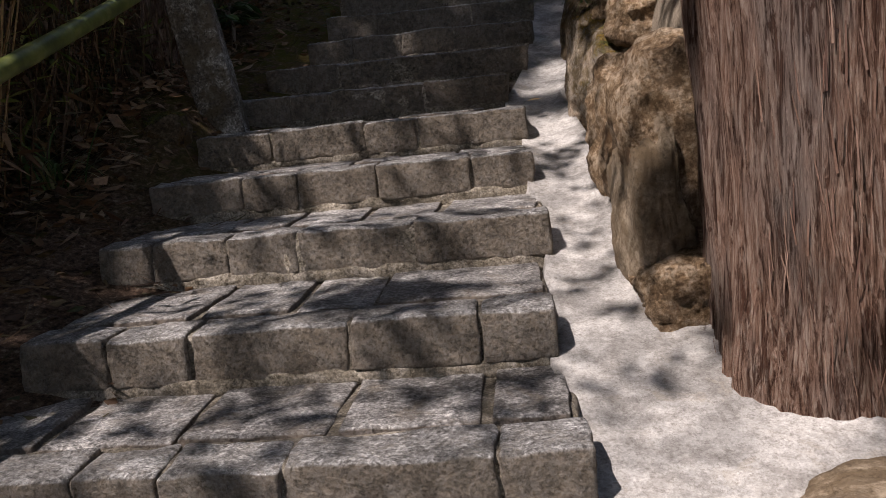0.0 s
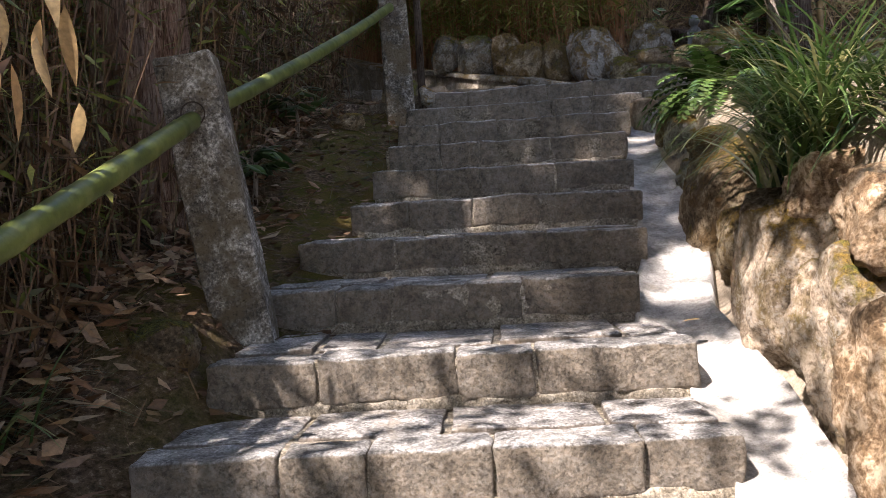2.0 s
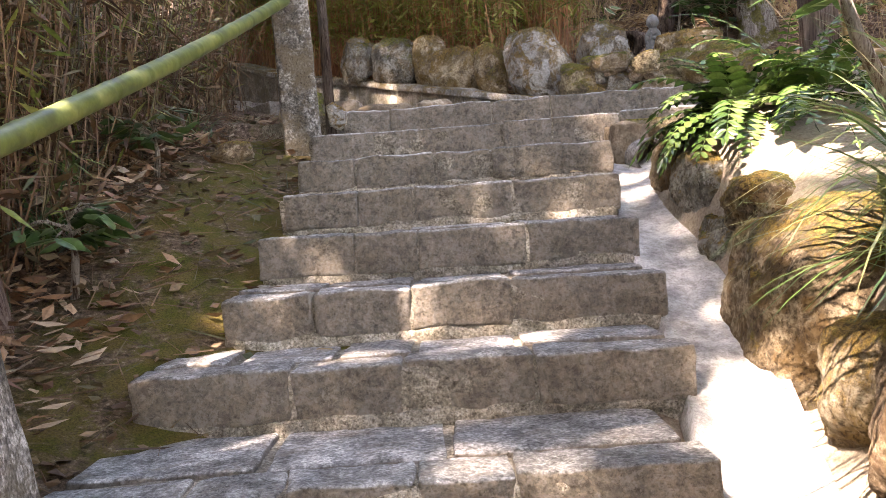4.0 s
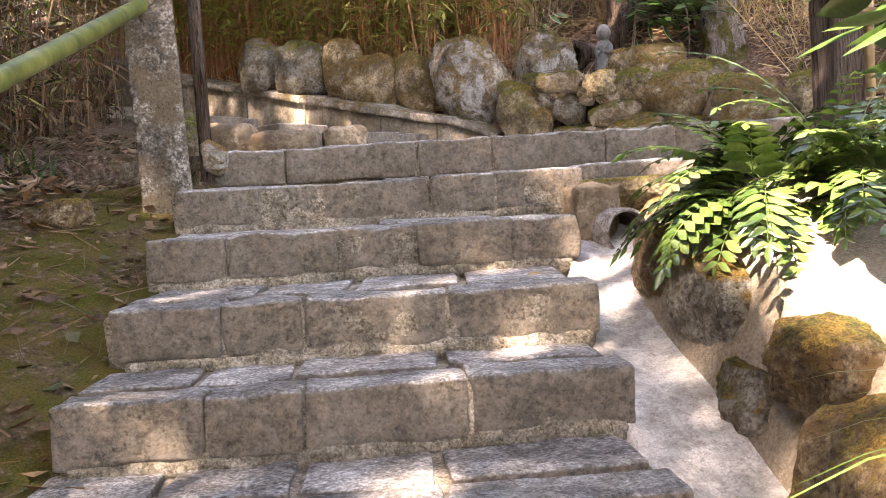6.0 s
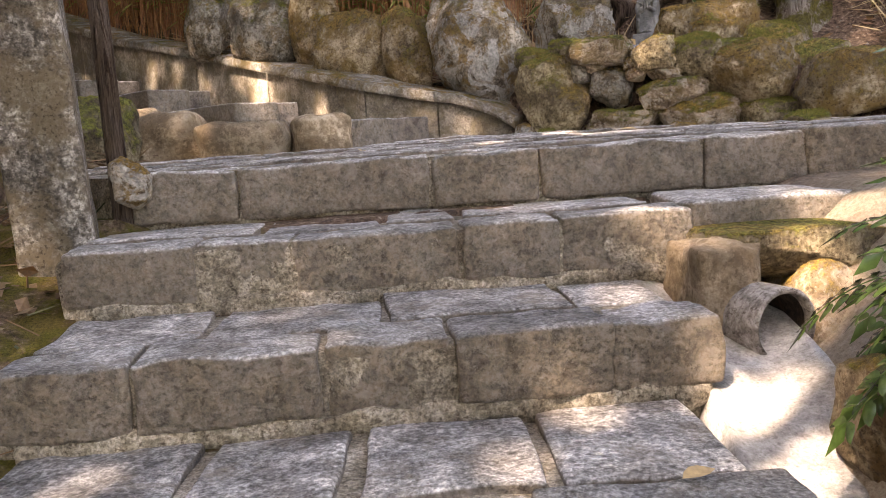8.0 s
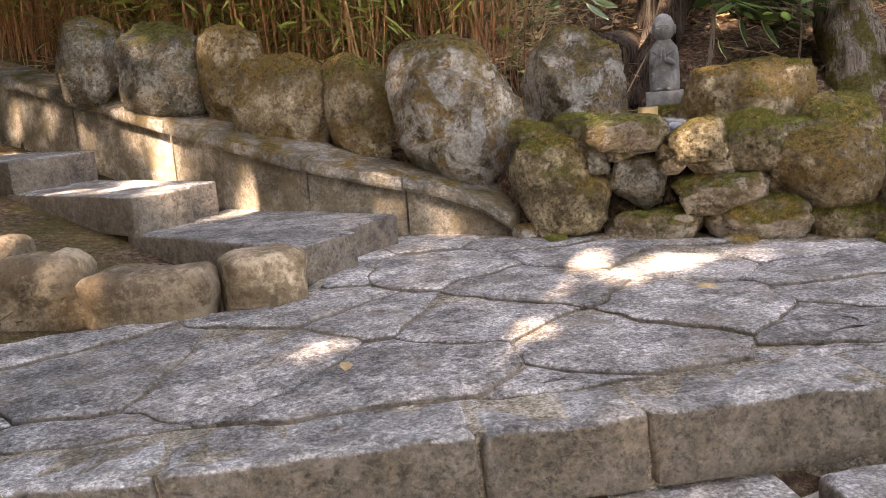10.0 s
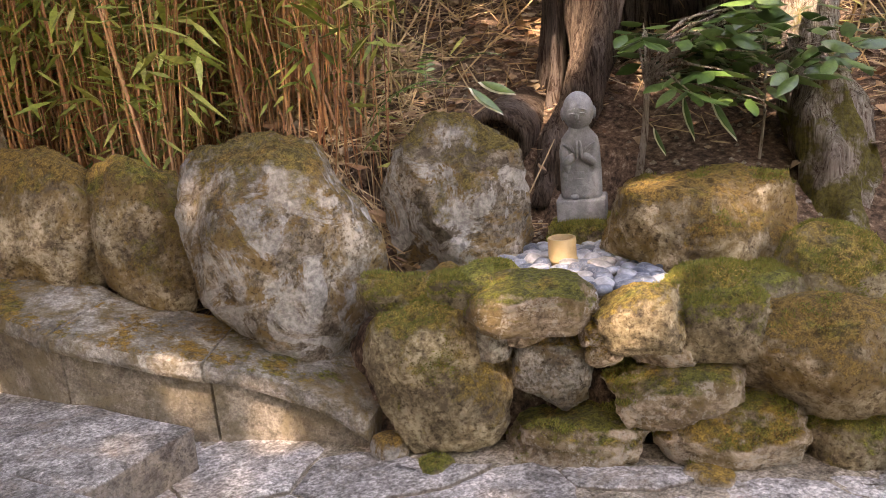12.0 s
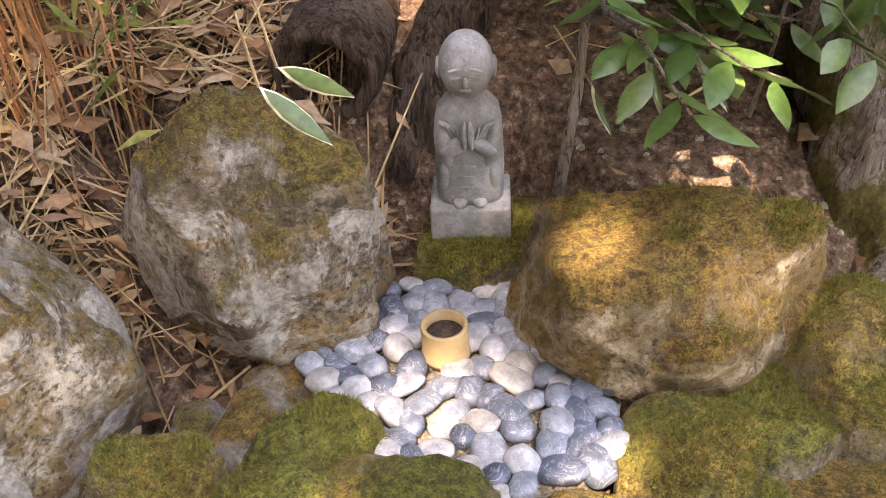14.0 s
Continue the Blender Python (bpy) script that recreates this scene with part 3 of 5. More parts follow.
def slab_mesh(poly, thick, at, inset=0.003):
    """An irregular flagstone from its outline, with chipped, rounded edges and a rough face."""
    c = Vector((sum(p[0] for p in poly) / len(poly), sum(p[1] for p in poly) / len(poly), 0))
    ring = []
    for i, p in enumerate(poly):
        q = poly[(i + 1) % len(poly)]
        n = max(1, int(math.hypot(q[0] - p[0], q[1] - p[1]) / 0.035))
        ring += [Vector((p[0] + (q[0] - p[0]) * j / n, p[1] + (q[1] - p[1]) * j / n, 0)) for j in range(n)]
    bm = bmesh.new()
    rows = []
    for scale_in, z in ((0.0, -thick), (0.0, -0.007), (0.004, -0.001), (0.02, 0.0), (0.05, 0.001), (0.09, 0.0), (0.14, 0.001)):
        row = []
        for p in ring:
            d = c - p
            q = p + d.normalized() * min(inset + scale_in, d.length * 0.9)
            g = Vector((q.x + at[0], q.y + at[1], 0))
            w, w2, w3 = noise.noise_vector(g * 4), noise.noise_vector(g * 13), noise.noise_vector(g * 37)
            q += Vector((w.x * 0.045 + w2.x * 0.016 + w3.x * 0.006, w.y * 0.045 + w2.y * 0.016 + w3.y * 0.006, 0))
            row.append(bm.verts.new((q.x, q.y, z + (noise.noise(g * 9) * 0.006 + noise.noise(g * 25) * 0.003) * (1 if z > -0.01 else 0))))
        rows.append(row)
    for r0, r1 in zip(rows, rows[1:]):
        for i in range(len(ring)):
            j = (i + 1) % len(ring)
            bm.faces.new((r0[i], r0[j], r1[j], r1[i]))
    mid = bm.verts.new((c.x, c.y, noise.noise(c * 9) * 0.004))
    for i in range(len(ring)):
        bm.faces.new((rows[-1][i], rows[-1][(i + 1) % len(ring)], mid))
    bmesh.ops.recalc_face_normals(bm, faces=bm.faces)
    return bm


def build_landing():
    rnd = random.Random(8)
    landing = base("landing", (1.0, 10.0, 1.9), "landing paved with irregular grey granite flagstones", "paving", kind="structure")
    outline = [(-0.55, 9.49), (2.9, 8.97), (2.98, 9.88), (2.14, 10.42), (1.34, 10.97), (1.16, 11.12), (0.8, 11.5), (0.3, 10.62), (0.1, 10.5), (-1.0, 10.5), (-1.0, 9.95)]
    bed = bmesh.new()
    lo = [bed.verts.new((x, y, 1.75)) for x, y in outline]
    hi = [bed.verts.new((x, y, 2.076 + (y - 9.4) * 0.03)) for x, y in outline]
    bed.faces.new(hi)
    for i in range(len(lo)):
        j = (i + 1) % len(lo)
        bed.faces.new((lo[i], lo[j], hi[j], hi[i]))
    bmesh.ops.recalc_face_normals(bed, faces=bed.faces)
    part("mortar_bed", bed, mortar, landing, "sandy mortar between the flagstones").data.shade_flat()
    # kerb stones along the front edge
    cuts = split(rnd, -0.5, 2.9, 0.3, 0.62)
    skew = -0.15
    for a, b in zip(cuts, cuts[1:]):
        m = (a + b) / 2
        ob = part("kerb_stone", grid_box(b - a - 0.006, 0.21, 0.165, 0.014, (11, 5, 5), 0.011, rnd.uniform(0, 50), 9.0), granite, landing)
        ob.matrix_world = pose(m, 9.40 + 0.085 + skew * m, 1.998 + rnd.uniform(-0.004, 0.005), 0, 0, math.degrees(math.atan(skew)) + rnd.uniform(-0.6, 0.6))
    inner = [(-0.5, 9.66), (2.9, 9.15), (2.93, 9.80), (2.09, 10.32), (1.30, 10.86), (1.10, 11.06), (0.8, 11.45), (0.33, 10.60), (0.1, 10.48), (-0.96, 10.48), (-0.96, 9.95)]
    seeds = []
    tries = 0
    while len(seeds) < 54 and tries < 6000:
        tries += 1
        p = (rnd.uniform(-1.0, 2.95), rnd.uniform(9.2, 11.5))
        near = rnd.uniform(0.2, 0.44)
        if all(math.hypot(p[0] - q[0], (p[1] - q[1]) * 1.5) > near for q in seeds):
            seeds.append(p)
    for i, p in enumerate(seeds):
        poly = inner
        for q in seeds:
            if q != p:
                n = (q[0] - p[0], q[1] - p[1])
                poly = clip_poly(poly, n, (q[0] ** 2 + q[1] ** 2 - p[0] ** 2 - p[1] ** 2) / 2)
                if len(poly) < 3:
                    break
        if len(poly) < 3:
            continue
        area = abs(sum(poly[k][0] * poly[(k + 1) % len(poly)][1] - poly[(k + 1) % len(poly)][0] * poly[k][1] for k in range(len(poly)))) / 2
        if area < 0.015:
            continue
        cx, cy = sum(v[0] for v in poly) / len(poly), sum(v[1] for v in poly) / len(poly)
        ob = part("flagstone", slab_mesh([(v[0] - cx, v[1] - cy) for v in poly], 0.05, (cx, cy)), flag, landing)
        ob.matrix_world = pose(cx, cy, 2.082 + (cy - 9.4) * 0.03 + rnd.uniform(-0.005, 0.006), rnd.uniform(-0.7, 0.7), rnd.uniform(-0.7, 0.7))


build_landing()


# ---- gutter ----
def gutter_x(y):
    for k in range(12):
        if y <= STEPS[k + 1][0]:
            f = max(0.0, (y - STEPS[k][0]) / (STEPS[k + 1][0] - STEPS[k][0]))
            return STEPS[k][3] + (min(STEPS[k + 1][3], 0.95) - STEPS[k][3]) * f
    return 0.95


def build_gutter():
    verts, faces = [], []
    ys = [0.6 + i * 0.06 for i in range(int((8.42 - 0.6) / 0.035))]
    cols = 12
    for y in ys:
        a = gutter_x(y) - 0.03
        wide = 0.30 if y > 4.1 else 0.30 + 0.95 * smooth(4.1, 3.5, y)
        for i in range(cols):
            u = i / (cols - 1)
            x = a + wide * u
            z = (nose(y - 0.3) + nose(y) + nose(y + 0.3)) / 3 - 0.165 + 0.10 * abs(u - 0.45) ** 2 + noise.noise(Vector((x * 3, y * 3, 0))) * 0.007
            verts.append((x, y, z))
    for j in range(len(ys) - 1):
        for i in range(cols - 1):
            faces.append((j * cols + i, j * cols + i + 1, (j + 1) * cols + i + 1, (j + 1) * cols + i))
    ob = from_lists("gutter", verts, faces, gutter_mat, True)
    thick = ob.modifiers.new("thick", "SOLIDIFY")
    thick.thickness, thick.offset = 0.12, -1
    tagged(ob, "pale trowelled concrete gutter running down beside the steps", "gutter", kind="structure")


build_gutter()


# ---- low wall with cap, and the side steps along it ----
def along(points, s):
    """Point and heading at the length s along a line of points."""
    for a, b in zip(points, points[1:]):
        d = math.hypot(b[0] - a[0], b[1] - a[1])
        if s <= d or b is points[-1]:
            f = s / d
            return [a[i] + (b[i] - a[i]) * f for i in range(3)], math.degrees(math.atan2(b[1] - a[1], b[0] - a[0]))
        s -= d


WALL = [(1.20, 11.00, 2.21), (1.10, 11.09, 2.29), (0.93, 11.20, 2.36), (0.75, 11.31, 2.40), (0.457, 11.50, 2.48), (-0.09, 12.18, 2.67), (-0.59, 12.82, 2.85), (-1.25, 13.65, 3.07), (-2.4, 15.1, 3.6)]


def heading(points, s):
    a, _ = along(points, max(0.0, s - 0.12))
    b, _ = along(points, s + 0.12)
    d = Vector((b[0] - a[0], b[1] - a[1], 0)).normalized()
    return d, Vector((d.y, -d.x, 0))


def swept(s0, s1, section, seed, rough, n=9):
    """A length of wall between two places on its line; section: (offset to the back, height above the line)."""
    bm = bmesh.new()
    rows = []
    for i in range(n + 1):
        s = s0 + (s1 - s0) * i / n
        p, _ = along(WALL, s)
        _, back = heading(WALL, s)
        row = []
        for o, hgt in section:
            v = Vector(p) + back * o + Vector((0, 0, hgt))
            row.append(bm.verts.new(v + noise.noise_vector(v * 9 + Vector((seed, 0, 0))) * rough))
        rows.append(row)
    m = len(section)
    for a, b in zip(rows, rows[1:]):
        for k in range(m):
            bm.faces.new((a[k], a[(k + 1) % m], b[(k + 1) % m], b[k]))
    bm.faces.new(rows[0][::-1])
    bm.faces.new(rows[-1])
    bmesh.ops.recalc_face_normals(bm, faces=bm.faces)
    return bm


def build_side_wall():
    wall = base("low_wall", (0.4, 11.6, 2.1), "low brown concrete retaining wall with flat stone caps", "wall", kind="structure")
    s = 0.0
    body = [(0.0, -0.62), (0.0, -0.4), (0.0, -0.2), (0.0, -0.06), (0.12, -0.06), (0.12, -0.62)]
    cap = [(-0.035, -0.055), (-0.04, -0.04), (-0.035, -0.006), (-0.02, 0.0), (0.10, 0.012), (0.26, 0.02), (0.26, -0.055)]
    for i, length in enumerate((0.46, 0.44, 0.87, 0.80, 0.80, 0.80, 0.80)):
        part("wall_block", swept(s + 0.004, s + length - 0.006, body, i * 7.0, 0.003), wall_mat, wall).data.shade_flat()
        part("cap_stone", swept(s + 0.003, s + length - 0.005, cap, i * 3.0 + 1, 0.004), cap_mat, wall, "worn cap stone with moss").data.shade_flat()
        s += length


build_side_wall()


def build_side_steps():
    side = base("side_stairs", (0.2, 11.2, 2.0), "broad granite slab steps climbing along the low wall", "stairs", kind="structure")
    rnd = random.Random(11)
    u, v = Vector((-0.60, 0.80, 0)), Vector((0.60, 0.80, 0))
    yaw = math.degrees(math.atan2(u.y, u.x))
    for k in range(5):
        corner = Vector((0.325, 10.65, 0)) + u * 0.93 * k
        top = 2.25 + 0.15 * k
        for i, (a, b) in enumerate(((0.0, 0.30), (0.30, 0.66 if k < 1 else 0.5))):
            long_side = 1.0
            c = corner + u * long_side / 2 + v * (a + b) / 2
            ob = part("step_slab", grid_box(long_side, b - a - 0.008, 0.16, 0.012, (8, 4, 2), 0.004, rnd.uniform(0, 40)), flag if i else granite, side)
            ob.matrix_world = pose(c.x, c.y, top - 0.08 + rnd.uniform(-0.003, 0.003), 0, 0, yaw)
    for x, y, w, h, seed in ((0.165, 10.60, 0.27, 0.25, 2), (-0.18, 10.58, 0.40, 0.24, 5), (-0.50, 10.72, 0.30, 0.30, 9), (-0.74, 10.98, 0.34, 0.34, 12)):
        ob = part("edging_stone", grid_box(w, 0.24, h, 0.07, (8, 5, 5), 0.026, seed, 6.0), edge_rock, side, "rounded brown edging stone")
        ob.matrix_world = pose(x, y, 2.06 + h / 2 - 0.03, 0, 0, 12 if x > 0 else -10)


build_side_steps()

# ---- boulders behind the low wall ----
ROW = [("g1", -0.45, 12.66, 2.98, 0.40, 0.42, grey_rock, 11, "dark grey boulder with moss on its shoulder"),
       ("g2", -0.07, 12.38, 2.91, 0.46, 0.52, grey_rock, 22, "upright grey boulder with pale lichen"),
       ("g3", 0.22, 12.18, 2.86, 0.33, 0.46, brown_rock, 33, "narrow dark boulder with moss on top"),
       ("ye", 0.47, 11.98, 2.70, 0.50, 0.44, brown_rock, 44, "broad boulder covered with yellow moss"),
       ("br", 0.75, 11.74, 2.63, 0.36, 0.50, brown_rock, 58, "round brown mossy boulder"),
       ("pw", 1.10, 11.42, 2.60, 0.54, 0.68, pale_rock, 61, "tall pale grey boulder with ochre lichen")]
SHAPE = {"pw": (-17, 0.2), "br": (-10, 0.15), "ye": (4, 0.35), "g2": (8, 0.3)}
for key, x, y, z, w, h, m, seed, label in ROW:
    lean, box_like = SHAPE.get(key, (0, 0.25))
    rock("boulder", x, y, z, w * 1.02, h * 1.08, w * 0.8, -38, m, seed, label, group="boulders behind the low wall", lean=lean, square=box_like, rough=0.14, facets=5)
rock("boulder", 1.665, 11.36, 2.65, 0.46, 0.57, 0.40, -25, pale_rock, 72, "round pale boulder with a brown mossy crown", square=0.2, rough=0.16, facets=6)
rock("boulder", 2.235, 10.93, 2.53, 0.54, 0.42, 0.44, -24, brown_rock, 85, "long boulder capped with rusty moss", square=0.45, rough=0.16)
rock("boulder", 2.42, 10.62, 2.42, 0.30, 0.36, 0.34, -24, mossy_rock, 91, "stone covered with bright green moss", rough=0.12)

# ---- dry stone wall of the shrine ----
SHRINE = [(1.395, 10.97, 2.30, 0.42, 0.46, mossy_rock, 2), (1.69, 10.75, 2.13, 0.42, 0.20, wall_rock, 3), (1.64, 10.78, 2.32, 0.23, 0.22, grey_rock, 4),
          (1.51, 10.86, 2.41, 0.10, 0.12, grey_rock, 5), (1.585, 10.81, 2.43, 0.13, 0.075, wall_rock, 6), (1.71, 10.71, 2.43, 0.07, 0.07, wall_rock, 7), (1.74, 10.70, 2.38, 0.11, 0.08, wall_rock, 8)]
SHRINE += [(1.585, 10.79, 2.505, 0.34, 0.16, wall_rock, 9), (1.81, 10.64, 2.465, 0.25, 0.19, mossy_rock, 10), (1.87, 10.63, 2.375, 0.21, 0.11, wall_rock, 11), (1.88, 10.62, 2.27, 0.37, 0.18, wall_rock, 12),
           (2.00, 10.54, 2.16, 0.41, 0.20, wall_rock, 13), (2.00, 10.56, 2.43, 0.25, 0.20, mossy_rock, 14), (2.20, 10.43, 2.34, 0.44, 0.29, brown_rock, 15), (2.26, 10.36, 2.11, 0.34, 0.22, mossy_rock, 16),
           (1.47, 10.93, 2.535, 0.20, 0.12, mossy_rock, 17), (1.33, 11.10, 2.50, 0.22, 0.16, mossy_rock, 18)]
for x, y, z, w, h, m, seed in SHRINE:
    rock("wall_stone", x, y, z, w * 0.95, h * 0.96, max(0.14, w * 0.72), -34.6, m, 100 + seed, {"dry_wall_stone": "rounded brown stone in a dry wall", "moss_covered_stone": "moss-covered stone in a dry wall"}.get(m.name, "grey stone in a dry wall"), "stone", "dry stone wall of the shrine", square=0.32, rough=0.15, facets=5)
for x, y, z, w, h, m, seed in ((2.52, 10.16, 2.24, 0.46, 0.34, brown_rock, 1), (2.86, 9.98, 2.22, 0.46, 0.36, mossy_rock, 2), (3.25, 9.80, 2.2, 0.5, 0.36, brown_rock, 3), (3.7, 9.6, 2.2, 0.55, 0.38, grey_rock, 4), (2.55, 10.42, 2.36, 0.3, 0.22, mossy_rock, 5)):
    rock("wall_stone", x, y, z, w, h, w * 0.7, -28, m, 140 + seed, "mossy stone edging the landing", "stone", "dry stone wall of the shrine", rough=0.1)

# ---- shrine: statue, pebbles, cup ----
def ellipsoid(bm, c, r, sub=3, turn=0.0):
    bmesh.ops.create_icosphere(bm, subdivisions=sub, radius=1.0, matrix=Matrix.Translation(c) @ Matrix.Rotation(radians(turn), 4, "Y") @ Matrix.Diagonal((*r, 1)))


def build_statue():
    bm = bmesh.new()
    block = grid_box(0.165, 0.13, 0.085, 0.006, (3, 3, 2), 0.001, 3)
    me = bpy.data.meshes.new("tmp")
    block.to_mesh(me)
    block.free()
    bm.from_mesh(me)
    bpy.data.meshes.remove(me)
    bmesh.ops.translate(bm, verts=bm.verts, vec=(0, 0, 0.0425))
    # robe: rounded sections from hem to neck (height, half width, half depth, y shift)
    rows, sides = [(0.085, 0.066, 0.048, 0), (0.10, 0.069, 0.05, 0), (0.15, 0.070, 0.05, 0), (0.20, 0.068, 0.049, 0), (0.24, 0.066, 0.047, 0.002), (0.265, 0.061, 0.043, 0.004), (0.280, 0.048, 0.036, 0.004), (0.292, 0.036, 0.03, 0.002), (0.305, 0.032, 0.028, 0)], 28
    rings = []
    for z, a, b, dy in rows:
        ring = []
        for k in range(sides):
            t = k * math.tau / sides
            c, s = math.cos(t), math.sin(t)
            p = 0.72
            ring.append(bm.verts.new((math.copysign(abs(c) ** p, c) * a, math.copysign(abs(s) ** p, s) * b + dy, z)))
        rings.append(ring)
    for r0, r1 in zip(rings, rings[1:]):
        for k in range(sides):
            bm.faces.new((r0[k], r0[(k + 1) % sides], r1[(k + 1) % sides], r1[k]))
    bm.faces.new(rings[0][::-1])
    ellipsoid(bm, (0, -0.002, 0.347), (0.052, 0.052, 0.059), 4)
    ellipsoid(bm, (0, -0.022, 0.328), (0.034, 0.026, 0.026))
    for sgn in (-1, 1):
        ellipsoid(bm, (sgn * 0.052, 0.004, 0.340), (0.007, 0.012, 0.021), 2)
        ellipsoid(bm, (sgn * 0.043, -0.026, 0.20), (0.022, 0.026, 0.055), 3, sgn * 12)
        ellipsoid(bm, (sgn * 0.047, -0.026, 0.145), (0.017, 0.022, 0.04), 3, sgn * -6)
        ellipsoid(bm, (sgn * 0.029, -0.047, 0.208), (0.031, 0.016, 0.015), 3, sgn * 30)
        ellipsoid(bm, (sgn * 0.0065, -0.061, 0.238), (0.0068, 0.009, 0.029), 3, sgn * -3)
        ellipsoid(bm, (sgn * 0.02, -0.05, 0.093), (0.015, 0.018, 0.009), 2)
        ellipsoid(bm, (sgn * 0.018, -0.0505, 0.344), (0.0125, 0.006, 0.0034), 2, sgn * 8)
        ellipsoid(bm, (sgn * 0.019, -0.0495, 0.357), (0.015, 0.006, 0.0026), 2, sgn * 14)
        for i in range(4):
            ellipsoid(bm, (sgn * (0.018 + 0.008 * i), -0.047 + 0.002 * i, 0.232 + 0.006 * i), (0.0035, 0.008, 0.017), 2, sgn * (20 + 14 * i))
    ellipsoid(bm, (0, -0.0535, 0.335), (0.006, 0.006, 0.010), 2)
    ellipsoid(bm, (0, -0.0485, 0.319), (0.011, 0.006, 0.0032), 2)
    ellipsoid(bm, (0, -0.0495, 0.374), (0.003, 0.003, 0.003), 2)
    for i in range(3):
        ellipsoid(bm, (0, -0.046, 0.125 + 0.022 * i), (0.026 - 0.004 * i, 0.006, 0.004), 2)
    bmesh.ops.recalc_face_normals(bm, faces=bm.faces)
    ob = mesh_ob("statue", bm, statue_mat)
    ob.matrix_world = pose(2.07, 11.30, 2.545, 0, 0, -36) @ Matrix.Diagonal((0.95, 0.98, 1.05, 1))
    tagged(ob, "small grey granite statue with folded hands on a block", "statue")
    rock("plinth_stone", 2.06, 11.26, 2.475, 0.32, 0.19, 0.28, -40, mossy_rock, 402, "low mossy stone carrying the statue", "stone", square=0.75, rough=0.05)


build_statue()


def build_pebbles():
    rnd = random.Random(21)
    protos = []
    for i in range(7):
        bm = rock_mesh(1, 1, 1, 300 + i, square=0.16, rough=0.10, sub=3, facets=1)
        me = bpy.data.meshes.new("pebble")
        bm.to_mesh(me)
        bm.free()
        me.materials.append(pebble_mat)
        me.shade_smooth()
        protos.append(me)
    corners = [(1.63, 11.19), (1.86, 11.30), (2.04, 11.15), (2.04, 10.82), (1.93, 10.72), (1.72, 10.76), (1.63, 10.93)]

    def inside(x, y):
        return all((bx - ax) * (y - ay) - (by - ay) * (x - ax) <= 0 for (ax, ay), (bx, by) in zip(corners, corners[1:] + corners[:1]))

    made = []
    tries = 0
    while len(made) < 185 and tries < 20000:
        tries += 1
        x, y = rnd.uniform(1.6, 2.06), rnd.uniform(10.66, 11.32)
        layer = 0 if len(made) < 100 else 1
        if not inside(x, y) or math.hypot(x - 1.845, y - 11.06) < 0.05:
            continue
        if any(l == layer and math.hypot(x - a, y - b) < 0.037 for a, b, l in made):
            continue
        made.append((x, y, layer))
        ob = new("pebble", rnd.choice(protos))
        w = rnd.uniform(0.042, 0.062)
        ob.matrix_world = pose(x, y, 2.508 + 0.016 * layer + rnd.uniform(-0.003, 0.004), rnd.uniform(-18, 18), rnd.uniform(-18, 18), rnd.uniform(0, 180)) @ Matrix.Diagonal((w * rnd.uniform(1.1, 1.5), w, w * rnd.uniform(0.5, 0.7), 1))
        tagged(ob, "smooth blue-grey river pebble in front of the statue", "pebble", "pebbles before the statue")
    bm = bmesh.new()
    bm.faces.new([bm.verts.new((x, y, 2.492)) for x, y in corners][::-1])
    bed = mesh_ob("pebble_bed", bmesh_solid(bm, 0.06), mortar)
    tagged(bed, "sandy bed under the pebbles", "ground", kind="structure")


def bmesh_solid(bm, t):
    bmesh.ops.recalc_face_normals(bm, faces=bm.faces)
    out = bmesh.ops.extrude_face_region(bm, geom=bm.faces[:])
    bmesh.ops.translate(bm, verts=[g for g in out["geom"] if isinstance(g, bmesh.types.BMVert)], vec=(0, 0, -t))
    bmesh.ops.recalc_face_normals(bm, faces=bm.faces)
    return bm


build_pebbles()


for x, y, z, w, h, m, seed in ((1.50, 11.10, 2.50, 0.16, 0.12, pale_rock, 1), (1.42, 11.16, 2.49, 0.12, 0.10, pale_rock, 2), (1.56, 11.18, 2.47, 0.14, 0.10, pale_rock, 3), (2.13, 10.82, 2.46, 0.20, 0.20, brown_rock, 4), (1.55, 10.98, 2.49, 0.24, 0.17, mossy_rock, 5), (2.03, 10.66, 2.46, 0.26, 0.19, mossy_rock, 10), (2.21, 10.66, 2.42, 0.26, 0.20, mossy_rock, 11), (1.30, 10.82, 2.10, 0.12, 0.08, mossy_rock, 6), (1.22, 10.95, 2.13, 0.10, 0.10, pale_rock, 7), (1.85, 10.44, 2.10, 0.12, 0.07, wall_rock, 8), (2.30, 10.14, 2.10, 0.2, 0.09, mossy_rock, 9)):
    rock("wall_stone", x, y, z, w, h, w * 0.9, seed * 40, m, 160 + seed, "small stone filling a gap in the dry wall", "stone", "dry stone wall of the shrine", sub=3, rough=0.12)


